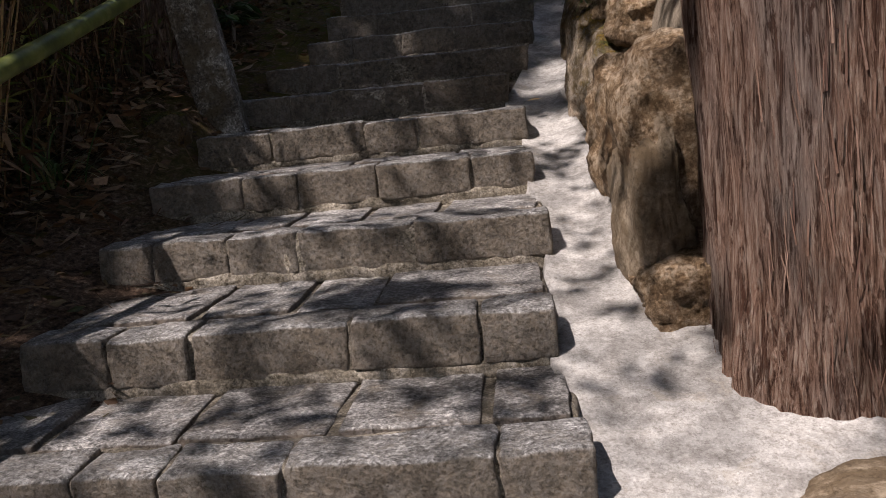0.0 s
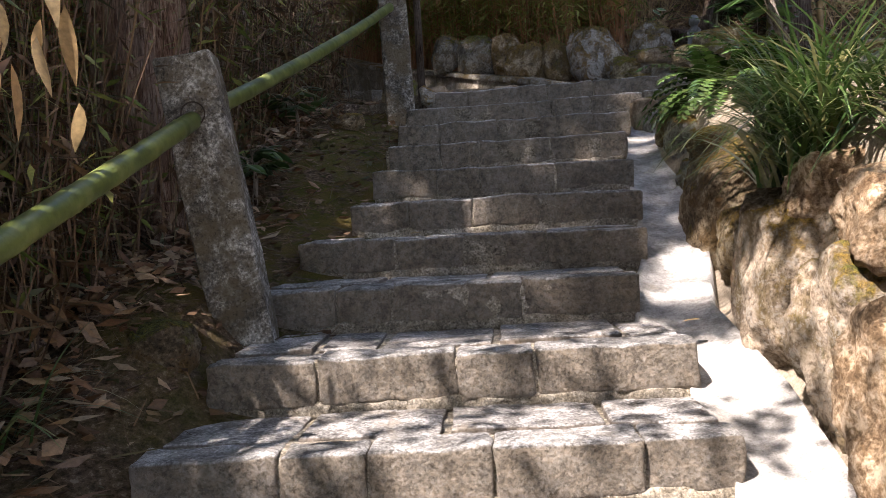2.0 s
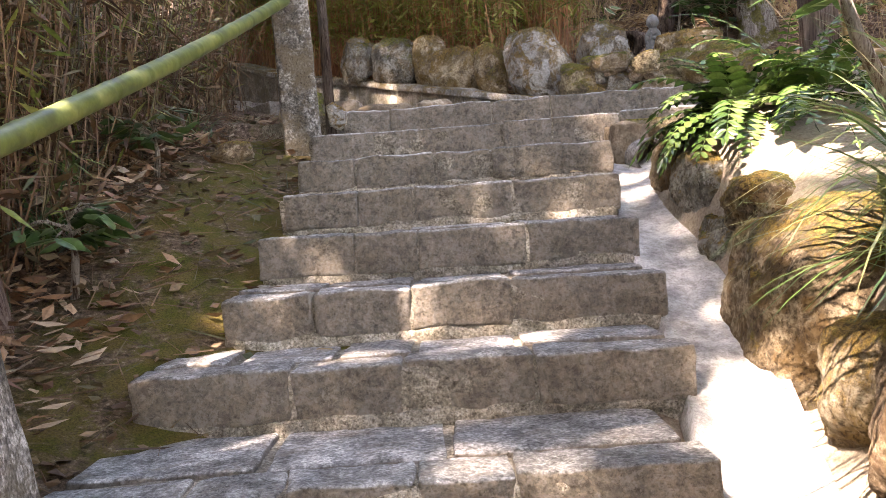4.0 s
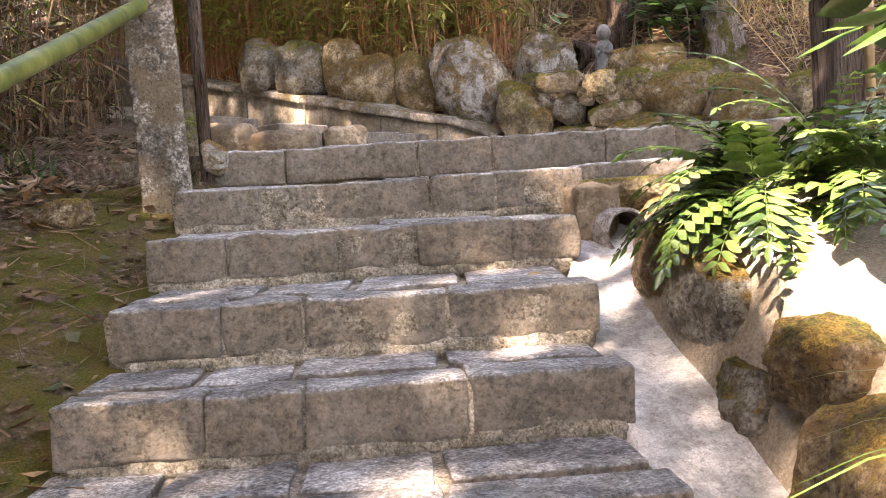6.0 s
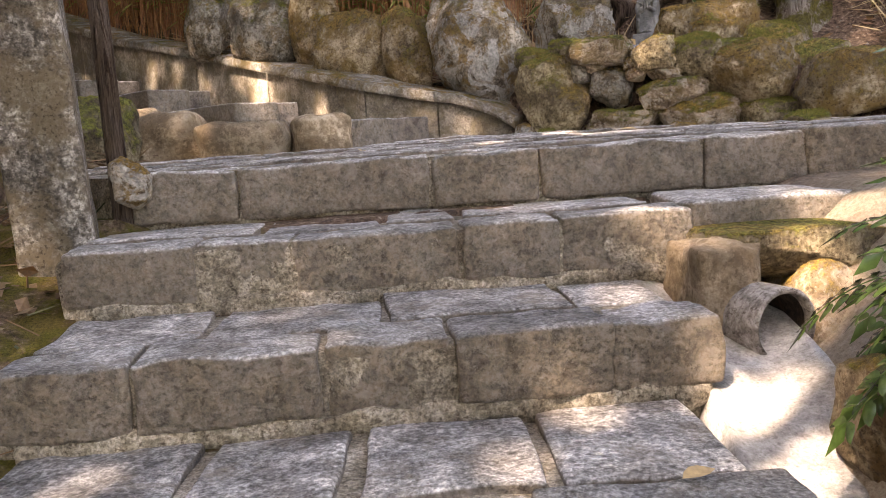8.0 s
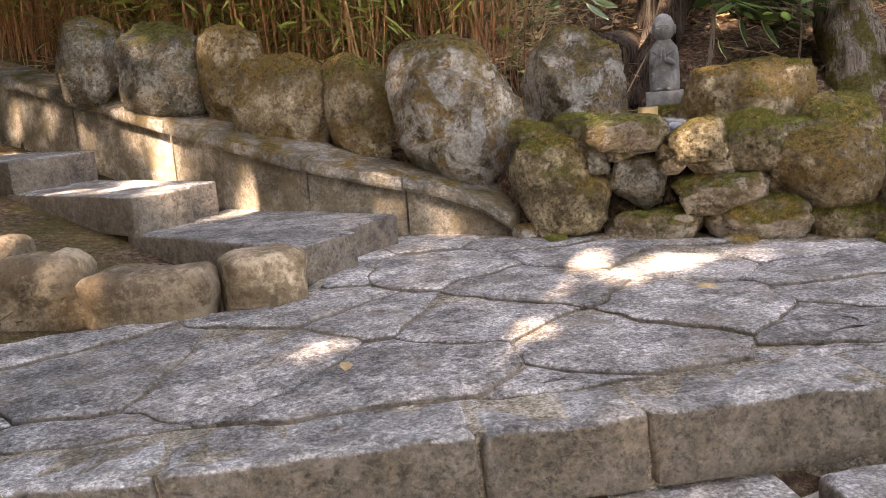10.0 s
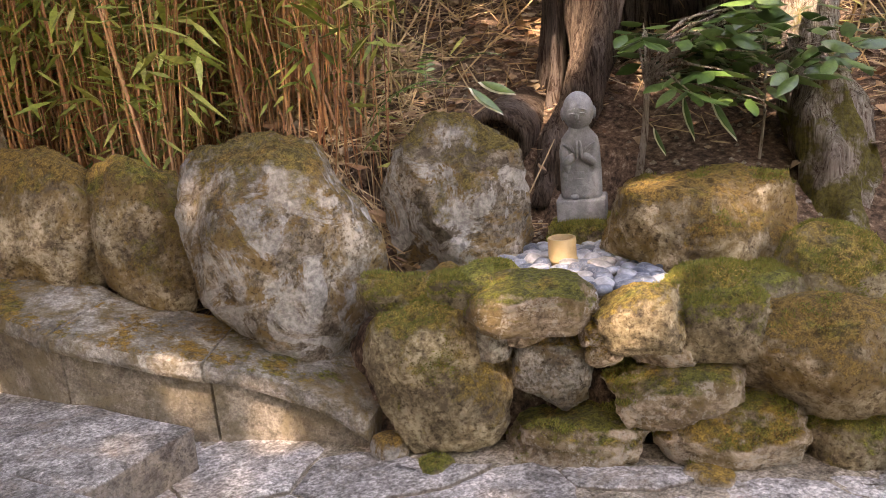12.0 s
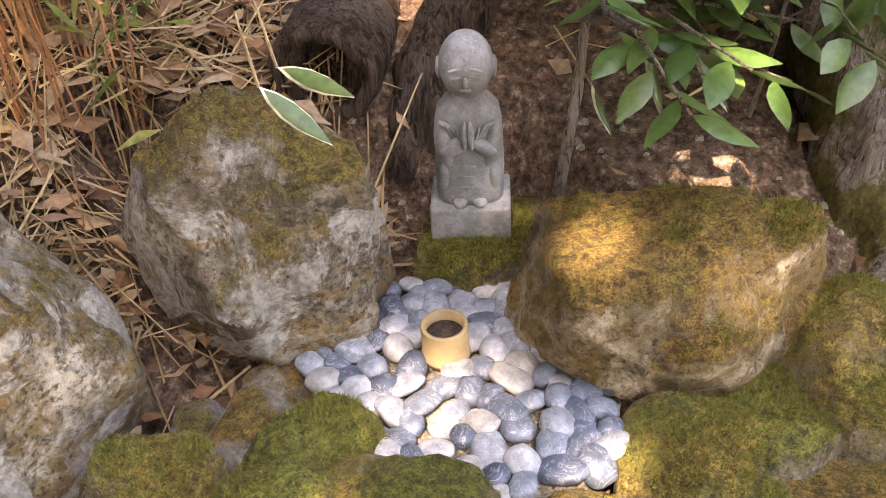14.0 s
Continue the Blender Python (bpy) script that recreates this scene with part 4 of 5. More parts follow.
def build_cup():
    cup = base("bamboo_cup", (1.845, 11.06, 2.50), "short cut bamboo cup, pale yellow, holding dark ash", "cup")
    bm = bmesh.new()
    n = 28
    profile = [(0.038, 0.0), (0.041, 0.010), (0.044, 0.013), (0.041, 0.016), (0.0415, 0.076), (0.040, 0.078), (0.034, 0.078), (0.033, 0.05)]
    rings = [[bm.verts.new((r * math.cos(k * math.tau / n), r * math.sin(k * math.tau / n), z)) for k in range(n)] for r, z in profile]
    for r0, r1 in zip(rings, rings[1:]):
        for k in range(n):
            bm.faces.new((r0[k], r0[(k + 1) % n], r1[(k + 1) % n], r1[k]))
    bm.faces.new(rings[0][::-1])
    ob = part("wall", bm, cup_mat, cup)
    ob.location = (1.845, 11.06, 2.505)
    bm = bmesh.new()
    bmesh.ops.create_circle(bm, cap_ends=True, radius=0.034, segments=20)
    ob = part("ash", bmesh_solid(bm, 0.01), dark_mat, cup, "dark ash inside the cup")
    ob.location = (1.845, 11.06, 2.562)


build_cup()


# ---- posts and bamboo rail ----
def build_post(x, y, z, h, lean_x, lean_y, rz, seed, label, hole_z):
    post = base("stone_post", (x, y, z), label, "post", "granite posts of the railing")
    bm = grid_box(0.215, 0.19, h, 0.018, (5, 4, 16), 0.007, seed, 6.0)
    ob = part("shaft", bm, post_stone, post)
    turn = pose(x, y, z, lean_x, lean_y, rz)
    ob.matrix_world = turn @ pose(0, 0, h / 2)
    ring = bmesh.new()
    n = 20
    rows = [[ring.verts.new((r * math.cos(k * math.tau / n), yy, r * math.sin(k * math.tau / n))) for k in range(n)] for r, yy in ((0.046, 0.006), (0.045, -0.003), (0.041, -0.002), (0.038, 0.012))]
    for r0, r1 in zip(rows, rows[1:]):
        for k in range(n):
            ring.faces.new((r0[k], r0[(k + 1) % n], r1[(k + 1) % n], r1[k]))
    ob = part("hole_edge", ring, dark_mat, post, "dark rim of the rail hole")
    ob.matrix_world = turn @ pose(0, -0.096, hole_z)
    return turn @ Vector((0, 0, hole_z))


h1 = build_post(-0.95, 5.88, 0.62, 1.12, 2, -8.5, 6, 5, "leaning grey granite post with a drilled hole", 0.90)
h2 = build_post(-0.665, 9.29, 1.78, 1.35, 1, -1.5, 8, 9, "tall upright grey granite post with lichen", 0.97)
h0 = h1 + Vector((0.0, -3.3, -1.03))
build_post(h0.x, h0.y, h0.z - 0.9, 1.12, 0, 0, 4, 14, "grey granite post at the foot of the railing", 0.90)


def bamboo_pole(a, b, r, pole):
    way = b - a
    n = max(3, int(way.length / 0.27))
    pts, rad = [], []
    for i in range(n + 1):
        for f, s in ((-0.035, 1.0), (-0.014, 1.05), (0.0, 0.97), (0.014, 1.07), (0.035, 1.0)):
            t = (i / n) + f * 0.27 / way.length * 4
            if 0 <= t <= 1:
                pts.append(a + way * t + Vector((0, 0, -0.03 * math.sin(math.pi * t))))
                rad.append(r * s)
    part("culm", tube(pts, rad, 16), rail_mat, pole)


rail = base("bamboo_rail", h0, "green bamboo pole threaded through the stone posts", "railing")
bamboo_pole(h0 - (h1 - h0) * 0.3, h1 + (h2 - h1) * 0.01, 0.035, rail)
bamboo_pole(h1 - (h2 - h1) * 0.01, h2 + (h2 - h1) * 0.04, 0.033, rail)


# ---- trees ----
def trunk_mesh(height, r0, r1, flare, lean, seed, ridge=0.012, sides=80, rows=90, bend=0.0):
    bm = bmesh.new()
    rings = []
    rnd = random.Random(seed)
    ph = rnd.uniform(0, 6)
    for j in range(rows + 1):
        f = (j / rows) ** 1.5
        z = -0.35 + f * (height + 0.35)
        r = r0 + (r1 - r0) * f + flare * math.exp(-(max(z, -0.2) + 0.2) * 3.2)
        ring = []
        for k in range(sides):
            t = k * math.tau / sides
            lobes = 1 + 0.10 * math.exp(-(z + 0.2) * 2.2) * math.sin(5 * t + ph) + 0.04 * math.sin(3 * t + ph * 2)
            d = noise.noise(Vector((math.cos(t) * 6, math.sin(t) * 6, z * 0.55 + seed)))
            e = abs(noise.noise(Vector((math.cos(t) * 15, math.sin(t) * 15, z * 1.1 + seed * 2))))
            rr = r * lobes + ridge * (1.3 * d + 1.6 * (0.4 - e) * 1.5)
            ring.append(bm.verts.new((math.cos(t) * rr + lean[0] * z + bend * math.sin(z * 1.2), math.sin(t) * rr + lean[1] * z, z)))
        rings.append(ring)
    for a, b in zip(rings, rings[1:]):
        for k in range(sides):
            bm.faces.new((a[k], a[(k + 1) % sides], b[(k + 1) % sides], b[k]))
    bm.faces.new(rings[-1])
    return bm


TREES = [("cedar_tree", (1.47, 3.72, -0.12), 12.0, 0.36, 0.2, 0.10, (-0.075, 0.02), cedar_bark, 3, "big cedar with shaggy reddish-brown bark beside the steps"),
         ("cedar_tree", (-1.72, 7.05, 1.1), 10.0, 0.25, 0.16, 0.08, (-0.05, 0.0), cedar_bark, 7, "cedar with reddish bark behind the railing"),
         ("broadleaf_tree", (-1.95, 9.2, 1.9), 15.0, 0.12, 0.08, 0.04, (0.03, 0.02), grey_bark, 9, "slender tree with brown bark behind the railing"),
         ("broadleaf_tree", (-2.9, 4.3, 0.2), 9.0, 0.16, 0.1, 0.05, (0.02, 0.0), grey_bark, 15, "dark trunk in the thicket beside the steps")]
# spots lit by leaving out crown leaves towards the sun: x, y, z, radius
SUNNY = [(0.42, 7.75, 1.54, 0.13), (0.95, 10.45, 2.11, 0.05), (1.2, 10.55, 2.11, 0.03), (0.62, 10.72, 2.11, 0.03), (0.72, 10.1, 2.1, 0.05), (1.0, 10.2, 2.1, 0.05), (1.45, 10.3, 2.1, 0.05), (0.6, 9.75, 2.05, 0.05), (0.15, 11.75, 2.45, 0.08), (-0.2, 12.2, 2.6, 0.10), (1.60, 11.20, 2.58, 0.06), (1.35, 10.95, 2.45, 0.07), (1.72, 10.80, 2.5, 0.0), (1.95, 10.6, 2.5, 0.0), (0.95, 2.95, -0.2, 0.30), (0.80, 5.55, 0.5, 0.08), (1.15, 6.65, 1.3, 0.10), (1.5, 7.3, 1.75, 0.22), (1.30, 7.6, 1.85, 0.12), (1.15, 5.85, 1.5, 0.08), (1.45, 5.6, 1.6, 0.1), (-0.55, 6.9, 1.0, 0.07), (1.9, 5.7, 1.4, 0.3), (1.2, 3.5, 0.5, 0.10), (1.05, 4.3, 0.6, 0.10), (0.85, 6.3, 0.75, 0.06), (0.2, 6.9, 1.15, 0.05)]


def build_trees():
    rnd = random.Random(77)
    made = []
    for name, at, h, r0, r1, flare, lean, bark, seed, label in TREES:
        tree = base(name, at, label, "tree")
        part("trunk", trunk_mesh(h, r0, r1, flare, lean, seed, 0.02 if bark is cedar_bark else 0.012, 140 if seed == 3 else 56, 130 if seed == 3 else 60), bark, tree).location = at
        for i in range(4):
            z = h * (0.62 + 0.1 * i)
            t = rnd.uniform(0, math.tau)
            p = Vector(at) + Vector((lean[0] * z, lean[1] * z, z))
            q = p + Vector((math.cos(t), math.sin(t), 0.35)) * rnd.uniform(1.4, 2.4)
            part("limb", tube([p, (p + q) / 2 + Vector((0, 0, 0.15)), q], [0.06, 0.04, 0.015], 7), bark, tree)
        made.append((tree, Vector(at) + Vector((lean[0] * h, lean[1] * h, h)), Leaves()))
    spots = [(Vector(p[:3]), p[3]) for p in SUNNY]
    # unseen crowns that shape the light: leaf sprays, thinned where sun should fall
    for i in range(26900):
        g = Vector((rnd.uniform(-8, 7), rnd.uniform(-2.5, 17), 1.2))
        if 17000 <= i < 17300:  # unseen closer leaves added to shade the landing and the shrine
            g = Vector((rnd.uniform(0.0, 3.6), rnd.uniform(9.6, 13.0), 1.2))
        if i >= 17900:  # unseen low boughs added to darken the bank
            g = Vector((rnd.uniform(-7.5, -2.5), rnd.uniform(-1.0, 9.5), 1.2))
        if i >= 22900:  # unseen boughs added to dim the slope behind the landing
            g = Vector((rnd.uniform(-6.0, 6.5), rnd.uniform(12.3, 18.0), 1.2))
        hx, hy = g.x, g.y
        for _ in range(4):
            hx, hy = g.x + 0.45 * (1.2 - nose(hy)), g.y + 0.5 * (1.2 - nose(hy))
        glade = hy < 5.9 and -1.02 < hx < 2.4
        dens = 0.5 + 0.5 * noise.noise(Vector((g.x * 0.9, g.y * 0.9, 4)))
        flight = not glade and 5.9 <= hy < 9.0 and -0.9 < hx < 1.7
        thin = (0.37 if hy < 4.3 else 0.30) if glade else 0.24 if flight else 0.0
        if rnd.random() < thin + (0.25 * dens if glade else 0):
            continue
        hgt = rnd.uniform(3.6, 5.5) if glade else rnd.uniform(11.0, 17.0) if hy > 8.6 or flight else rnd.uniform(5.0, 9.0)
        size = 0.75 if glade else 1.75
        c = g + SUN_DIR * (hgt / SUN_DIR.z)
        if i >= 22900:
            c = g + Vector((0, 0, ground(g.x, g.y) - 1.2 + rnd.uniform(2.6, 5.0)))
        elif i >= 17900:
            c = g + Vector((0, 0, nose(g.y) - 1.2 + rnd.uniform(2.2, 3.6)))
        for _ in range(4):
            p = c + Vector((rnd.gauss(0, 0.12), rnd.gauss(0, 0.12), rnd.gauss(0, 0.07)))
            flat = p - SUN_DIR * ((p.z - 1.2) / SUN_DIR.z)
            skip = not glade and hx > -1.1 and noise.noise(Vector((flat.x * 2.1, flat.y * 2.1, 9))) > (0.47 if hy > 9.3 else 0.60)
            for s, r in spots:
                d = p - s
                if (d - SUN_DIR * d.dot(SUN_DIR)).length < 0.14 + r * (1.2 + 0.5 * noise.noise(p * 3)):
                    skip = True
                    break
            if skip:
                continue
            owner = min(made, key=lambda m: (m[1] - p).length)
            t = rnd.uniform(0, math.tau)
            owner[2].leaf(p, (math.cos(t), math.sin(t), rnd.uniform(-0.5, 0.2)), size * rnd.uniform(0.12, 0.22), size * rnd.uniform(0.06, 0.10))
    for tree, _, leaves in made:
        if leaves.v:
            tagged(under(leaves.put("crown", crown_mat), tree), kind="stuff")


build_trees()

# ---- sandstone bank and boulders beside the gutter ----
CLIFF = [(1.20, 4.22, 0.44, 0.62, 0.74, 0.80, 201), (1.15, 4.02, 0.03, 0.52, 0.34, 0.50, 202), (0.98, 4.15, 0.22, 0.20, 0.72, 0.55, 203), (1.22, 4.78, 0.42, 0.66, 0.80, 0.62, 204), (1.20, 5.28, 0.62, 0.60, 0.72, 0.52, 205), (1.22, 5.16, 1.00, 0.52, 0.36, 0.50, 206), (1.02, 5.66, 0.78, 0.34, 0.60, 0.38, 207), (1.22, 5.62, 1.06, 0.44, 0.34, 0.40, 208), (1.08, 5.98, 0.90, 0.32, 0.56, 0.36, 209)]
for x, y, z, w, h, d, seed in CLIFF:
    rock("bank_rock", x, y, z, w, h, d, 4, {203: edge_rock, 205: wall_rock, 207: wall_rock}.get(seed, cliff_rock), seed, {203: "upright grey-brown slab of stone beside the gutter", 205: "pale pinkish rock in the bank beside the gutter", 207: "pale pinkish rock in the bank beside the gutter"}.get(seed, "rugged ochre sandstone rock in the bank beside the gutter"), group="sandstone bank", square=0.45, rough=0.2, sub=5, facets=8)
for x, y, z, w, h, d, m, seed, label in ((1.22, 6.72, 1.02, 0.60, 0.72, 0.72, ochre_rock, 211, "large smooth yellow-brown boulder beside the gutter"), (1.12, 7.40, 1.22, 0.24, 0.24, 0.28, grey_rock, 212, "small dark boulder beside the gutter"), (1.20, 7.16, 1.36, 0.34, 0.26, 0.30, ochre_rock, 213, "angular brown boulder beside the gutter"), (1.16, 7.64, 1.42, 0.30, 0.34, 0.34, grey_rock, 214, "grey boulder beside the gutter"), (1.15, 8.00, 1.52, 0.24, 0.32, 0.26, ochre_rock, 215, "upright brown stone below the drain pipe"), (1.12, 6.25, 0.88, 0.34, 0.42, 0.40, brown_rock, 216, "dark mossy boulder under grass")):
    rock("boulder", x, y, z, w, h, d, 10, m, seed, label, group="boulders beside the gutter", square=0.35, rough=0.14, facets=5)
rock("ground_rock", 1.34, 3.0, -0.25, 0.66, 0.16, 0.42, 15, edge_rock, 221, "flat worn rock at the foot of the cedar", square=0.3)
rock("boulder", -1.14, 5.50, 0.66, 0.24, 0.24, 0.22, 0, ochre_rock, 231, "small stone at the foot of the leaning post")
rock("boulder", -0.47, 9.42, 2.06, 0.13, 0.16, 0.13, 0, pale_rock, 232, "small rough stone beside the post")
rock("boulder", -1.02, 8.95, 1.82, 0.24, 0.16, 0.2, 0, ochre_rock, 233, "dark stone among dry leaves")
rock("boulder", -0.80, 10.62, 2.22, 0.34, 0.42, 0.30, 0, mossy_rock, 235, "dark stone with a cap of moss")


def hollow_tree():
    """An old tree with a hollow at its foot, standing on spreading roots."""
    at = Vector((2.66, 11.74, ground(2.66, 11.74) - 0.1))
    tree = base("broadleaf_tree", tuple(at), "old hollow tree on thick mossy roots behind the shrine", "tree")
    bm = trunk_mesh(7.0, 0.34, 0.2, 0.16, (0.02, 0.03), 12, 0.03, 72, 80)
    face = Vector((-0.57, -0.82, 0))
    gone = []
    for f in bm.faces:
        c = f.calc_center_median()
        side = Vector((c.x - 0.02 * c.z, c.y - 0.03 * c.z, 0)).normalized()
        a = side.dot(face)
        if c.z < 0.75 and a > 0.45 + 0.5 * max(0, c.z / 0.75) ** 3 + 0.08 * noise.noise(c * 4):
            gone.append(f)
    bmesh.ops.delete(bm, geom=gone, context="FACES")
    trunk = part("trunk", bm, hollow_bark, tree, "hollow trunk coloured dark for its shade")
    trunk.location = at
    m = trunk.modifiers.new("wall", "SOLIDIFY")
    m.thickness, m.offset = 0.05, -1
    roots = [(((2.60, 10.70, 2.28), (2.69, 10.85, 2.50), (2.77, 11.01, 2.82), (2.87, 11.17, 3.15), (2.90, 11.32, 3.7), (2.84, 11.5, 4.6)), (0.10, 0.095, 0.09, 0.10, 0.15, 0.2), grey_bark, "pale root patched with moss"),
             (((2.78, 10.78, 2.25), (2.86, 10.94, 2.50), (2.93, 11.1, 2.82), (2.95, 11.25, 3.15), (2.92, 11.4, 3.7)), (0.11, 0.10, 0.09, 0.09, 0.1), grey_bark, "pale root patched with moss"),
             (((2.05, 11.52, 2.55), (2.18, 11.56, 2.78), (2.33, 11.60, 3.05), (2.42, 11.66, 3.5)), (0.05, 0.065, 0.08, 0.1), hollow_bark, "root coloured dark for shade")]
    for k, (points, radii, bark, label) in enumerate(roots):
        pts, rad = [], []
        for i in range(len(points) - 1):
            for j in range(8):
                pts.append(Vector(points[i]).lerp(Vector(points[i + 1]), j / 8))
                rad.append(radii[i] + (radii[i + 1] - radii[i]) * j / 8)
        for _ in range(6):
            pts = [pts[0]] + [(a + b * 2 + c) / 4 for a, b, c in zip(pts, pts[1:], pts[2:])] + [pts[-1]]
        bm = tube(pts, rad, 28)
        bm.normal_update()
        for v in bm.verts:
            p = v.co
            v.co = p + v.normal * (0.045 * noise.noise(Vector((p.x * 13, p.y * 13, p.z * 2.2 + k))) + 0.02 * noise.noise(Vector((p.x * 34, p.y * 34, p.z * 6))))
        part("root", bm, bark, tree, label)


hollow_tree()


def build_drain():
    drain = base("drain_pipe", (1.15, 8.45, 1.64), "round clay drain pipe opening above the gutter", "pipe")
    bm = bmesh.new()
    n = 40
    prof = [(0.079, 0.06), (0.079, -0.02), (0.084, -0.026), (0.094, -0.02), (0.096, 0.9)]
    rings = [[bm.verts.new((r * math.cos(k * math.tau / n), y, r * math.sin(k * math.tau / n))) for k in range(n)] for r, y in prof]
    for a, b in zip(rings, rings[1:]):
        for k in range(n):
            bm.faces.new((a[k], a[(k + 1) % n], b[(k + 1) % n], b[k]))
    # inner skin coloured near-black to stand for the shade within
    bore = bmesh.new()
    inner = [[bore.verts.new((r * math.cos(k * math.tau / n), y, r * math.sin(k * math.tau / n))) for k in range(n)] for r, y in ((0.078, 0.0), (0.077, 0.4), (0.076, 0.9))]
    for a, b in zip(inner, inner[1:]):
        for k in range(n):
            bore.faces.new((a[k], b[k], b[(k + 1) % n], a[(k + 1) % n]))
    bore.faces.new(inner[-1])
    part("bore", bore, dark_mat, drain, "inside of the pipe, coloured dark for its shade").matrix_world = pose(1.145, 8.45, 1.635, 0, 0, 12)
    bmesh.ops.recalc_face_normals(bm, faces=bm.faces)
    part("pipe", bm, pipe_mat, drain).matrix_world = pose(1.145, 8.45, 1.635, 0, 0, 12)
    rock("lintel_stone", 1.34, 8.72, 1.775, 0.56, 0.15, 0.28, -3, mossy_rock, 241, "long mossy stone lying over the drain pipe", square=0.75, rough=0.05)
    ob = mesh_ob("lintel_stone", grid_box(1.1, 0.4, 0.10, 0.02, (10, 4, 1), 0.008, 31), granite)
    ob.matrix_world = pose(1.66, 8.93, 1.865, 0, 0, -6)
    tagged(ob, "flat granite slab above the drain pipe", "stone")
    rock("bank_rock", 1.38, 8.66, 1.58, 0.36, 0.40, 0.3, 0, wall_rock, 244, "rough stones set in mortar beside the pipe", square=0.6, rough=0.1)
    rock("bank_rock", 1.10, 8.665, 1.66, 0.24, 0.34, 0.3, 0, edge_rock, 243, "rough stones set in mortar beside the pipe", square=0.7, rough=0.08)


build_drain()


# ---- plants ----
def lily_turf(x, y, z, n, seed, reach):
    """A tuft of arching blades, each blade an object of its own."""
    rnd = random.Random(seed)
    tuft = base("lily_turf", (x, y, z), "arching tuft of long dark green grass-like leaves", "plant", "lily turf on the bank")
    for _ in range(n):
        t = rnd.uniform(0, math.tau)
        tilt = rnd.uniform(0.15, 1.0)
        lv = Leaves()
        lv.blade((x + rnd.gauss(0, 0.06), y + rnd.gauss(0, 0.06), z), (math.cos(t) * tilt, math.sin(t) * tilt, 1), rnd.uniform(0.6, 1.1) * reach, rnd.uniform(0.010, 0.018), rnd.uniform(0.8, 2.6), 7)
        under(lv.put("blade", blade_mat, True), tuft)
    return tuft


big, small = lily_turf(1.13, 5.85, nose(5.85) + 0.36, 140, 500, 0.72), lily_turf(-1.7, 8.3, ground(-1.7, 8.3), 60, 530, 0.45)
for i, (x, y, dz) in enumerate(((1.22, 6.15, -0.10), (1.20, 5.72, 0), (1.38, 5.60, 0), (1.62, 5.75, 0), (1.25, 6.05, 0), (1.50, 6.12, 0), (1.78, 6.0, 0), (1.45, 5.35, 0), (1.75, 5.4, 0))):
    copy_thing(big, pose(x, y, nose(y) + 0.50 + dz + 0.06 * max(0, x - 1.1), 0, 0, 47 * (i + 1)))
for i, (x, y) in enumerate(((-1.5, 7.6), (-1.9, 6.4), (-1.45, 9.9), (-2.2, 7.5), (-1.5, 5.0))):
    copy_thing(small, pose(x, y, ground(x, y), 0, 0, 65 * (i + 1)))


def fern(name, x, y, z, fronds, length, seed, label, leaf=0.085, facing=None):
    rnd = random.Random(seed)
    random.seed(seed)
    plant = base(name, (x, y, z), label, "fern")
    for i in range(fronds):
        t = rnd.uniform(0, math.tau) if facing is None else facing + rnd.gauss(0, 0.9)
        low = i % 2
        if low and facing is None:
            t = math.pi * 1.1 + rnd.gauss(0, 0.8)
        d = Vector((math.cos(t), math.sin(t), rnd.uniform(0.1, 0.7) if low else rnd.uniform(0.7, 2.4))).normalized()
        p = Vector((x + rnd.gauss(0, 0.03), y + rnd.gauss(0, 0.03), z))
        lv, pts = Leaves(), [p.copy()]
        run = length * rnd.uniform(0.7, 1.15)
        n = 11
        for k in range(n):
            p = p + d * run / n
            d = (d + Vector((0, 0, -0.14))).normalized()
            pts.append(p.copy())
            if k > 1:
                s = d.cross(Vector((0, 0, 1)))
                s = s.normalized() if s.length > 1e-3 else Vector((1, 0, 0))
                size = leaf * (1.1 - 0.75 * (k / n) ** 1.5)
                for sg in (-1, 1):
                    lv.fine(p, s * sg + d * 0.45 + Vector((0, 0, 0.1)), size, size * (0.56 if leaf > 0.08 else 0.42), 0.25, d)
        lv.leaf(p, d, leaf * 0.6, leaf * 0.25, 0.2)
        for a, b in zip(pts, pts[1:]):
            lv.stalk(a, b, 0.0025)
        under(lv.put("frond", fern_mat, True), plant)


fern("holly_fern", 1.36, 7.78, 1.72, 34, 0.50, 601, "glossy holly fern with bright toothed leaflets", 0.10)
fern("holly_fern", 1.50, 8.05, 1.76, 28, 0.46, 602, "glossy holly fern above the drain pipe", 0.10)
fern("holly_fern", 1.62, 7.62, 1.74, 16, 0.42, 603, "glossy holly fern on the sandy bank", 0.10)
fern("shield_fern", 1.55, 7.7, 1.80, 11, 0.66, 604, "feathery light green fern on the sandy bank", 0.055)
fern("shield_fern", 1.78, 11.75, 3.0, 5, 0.35, 605, "small fern hanging over the boulder", 0.04)


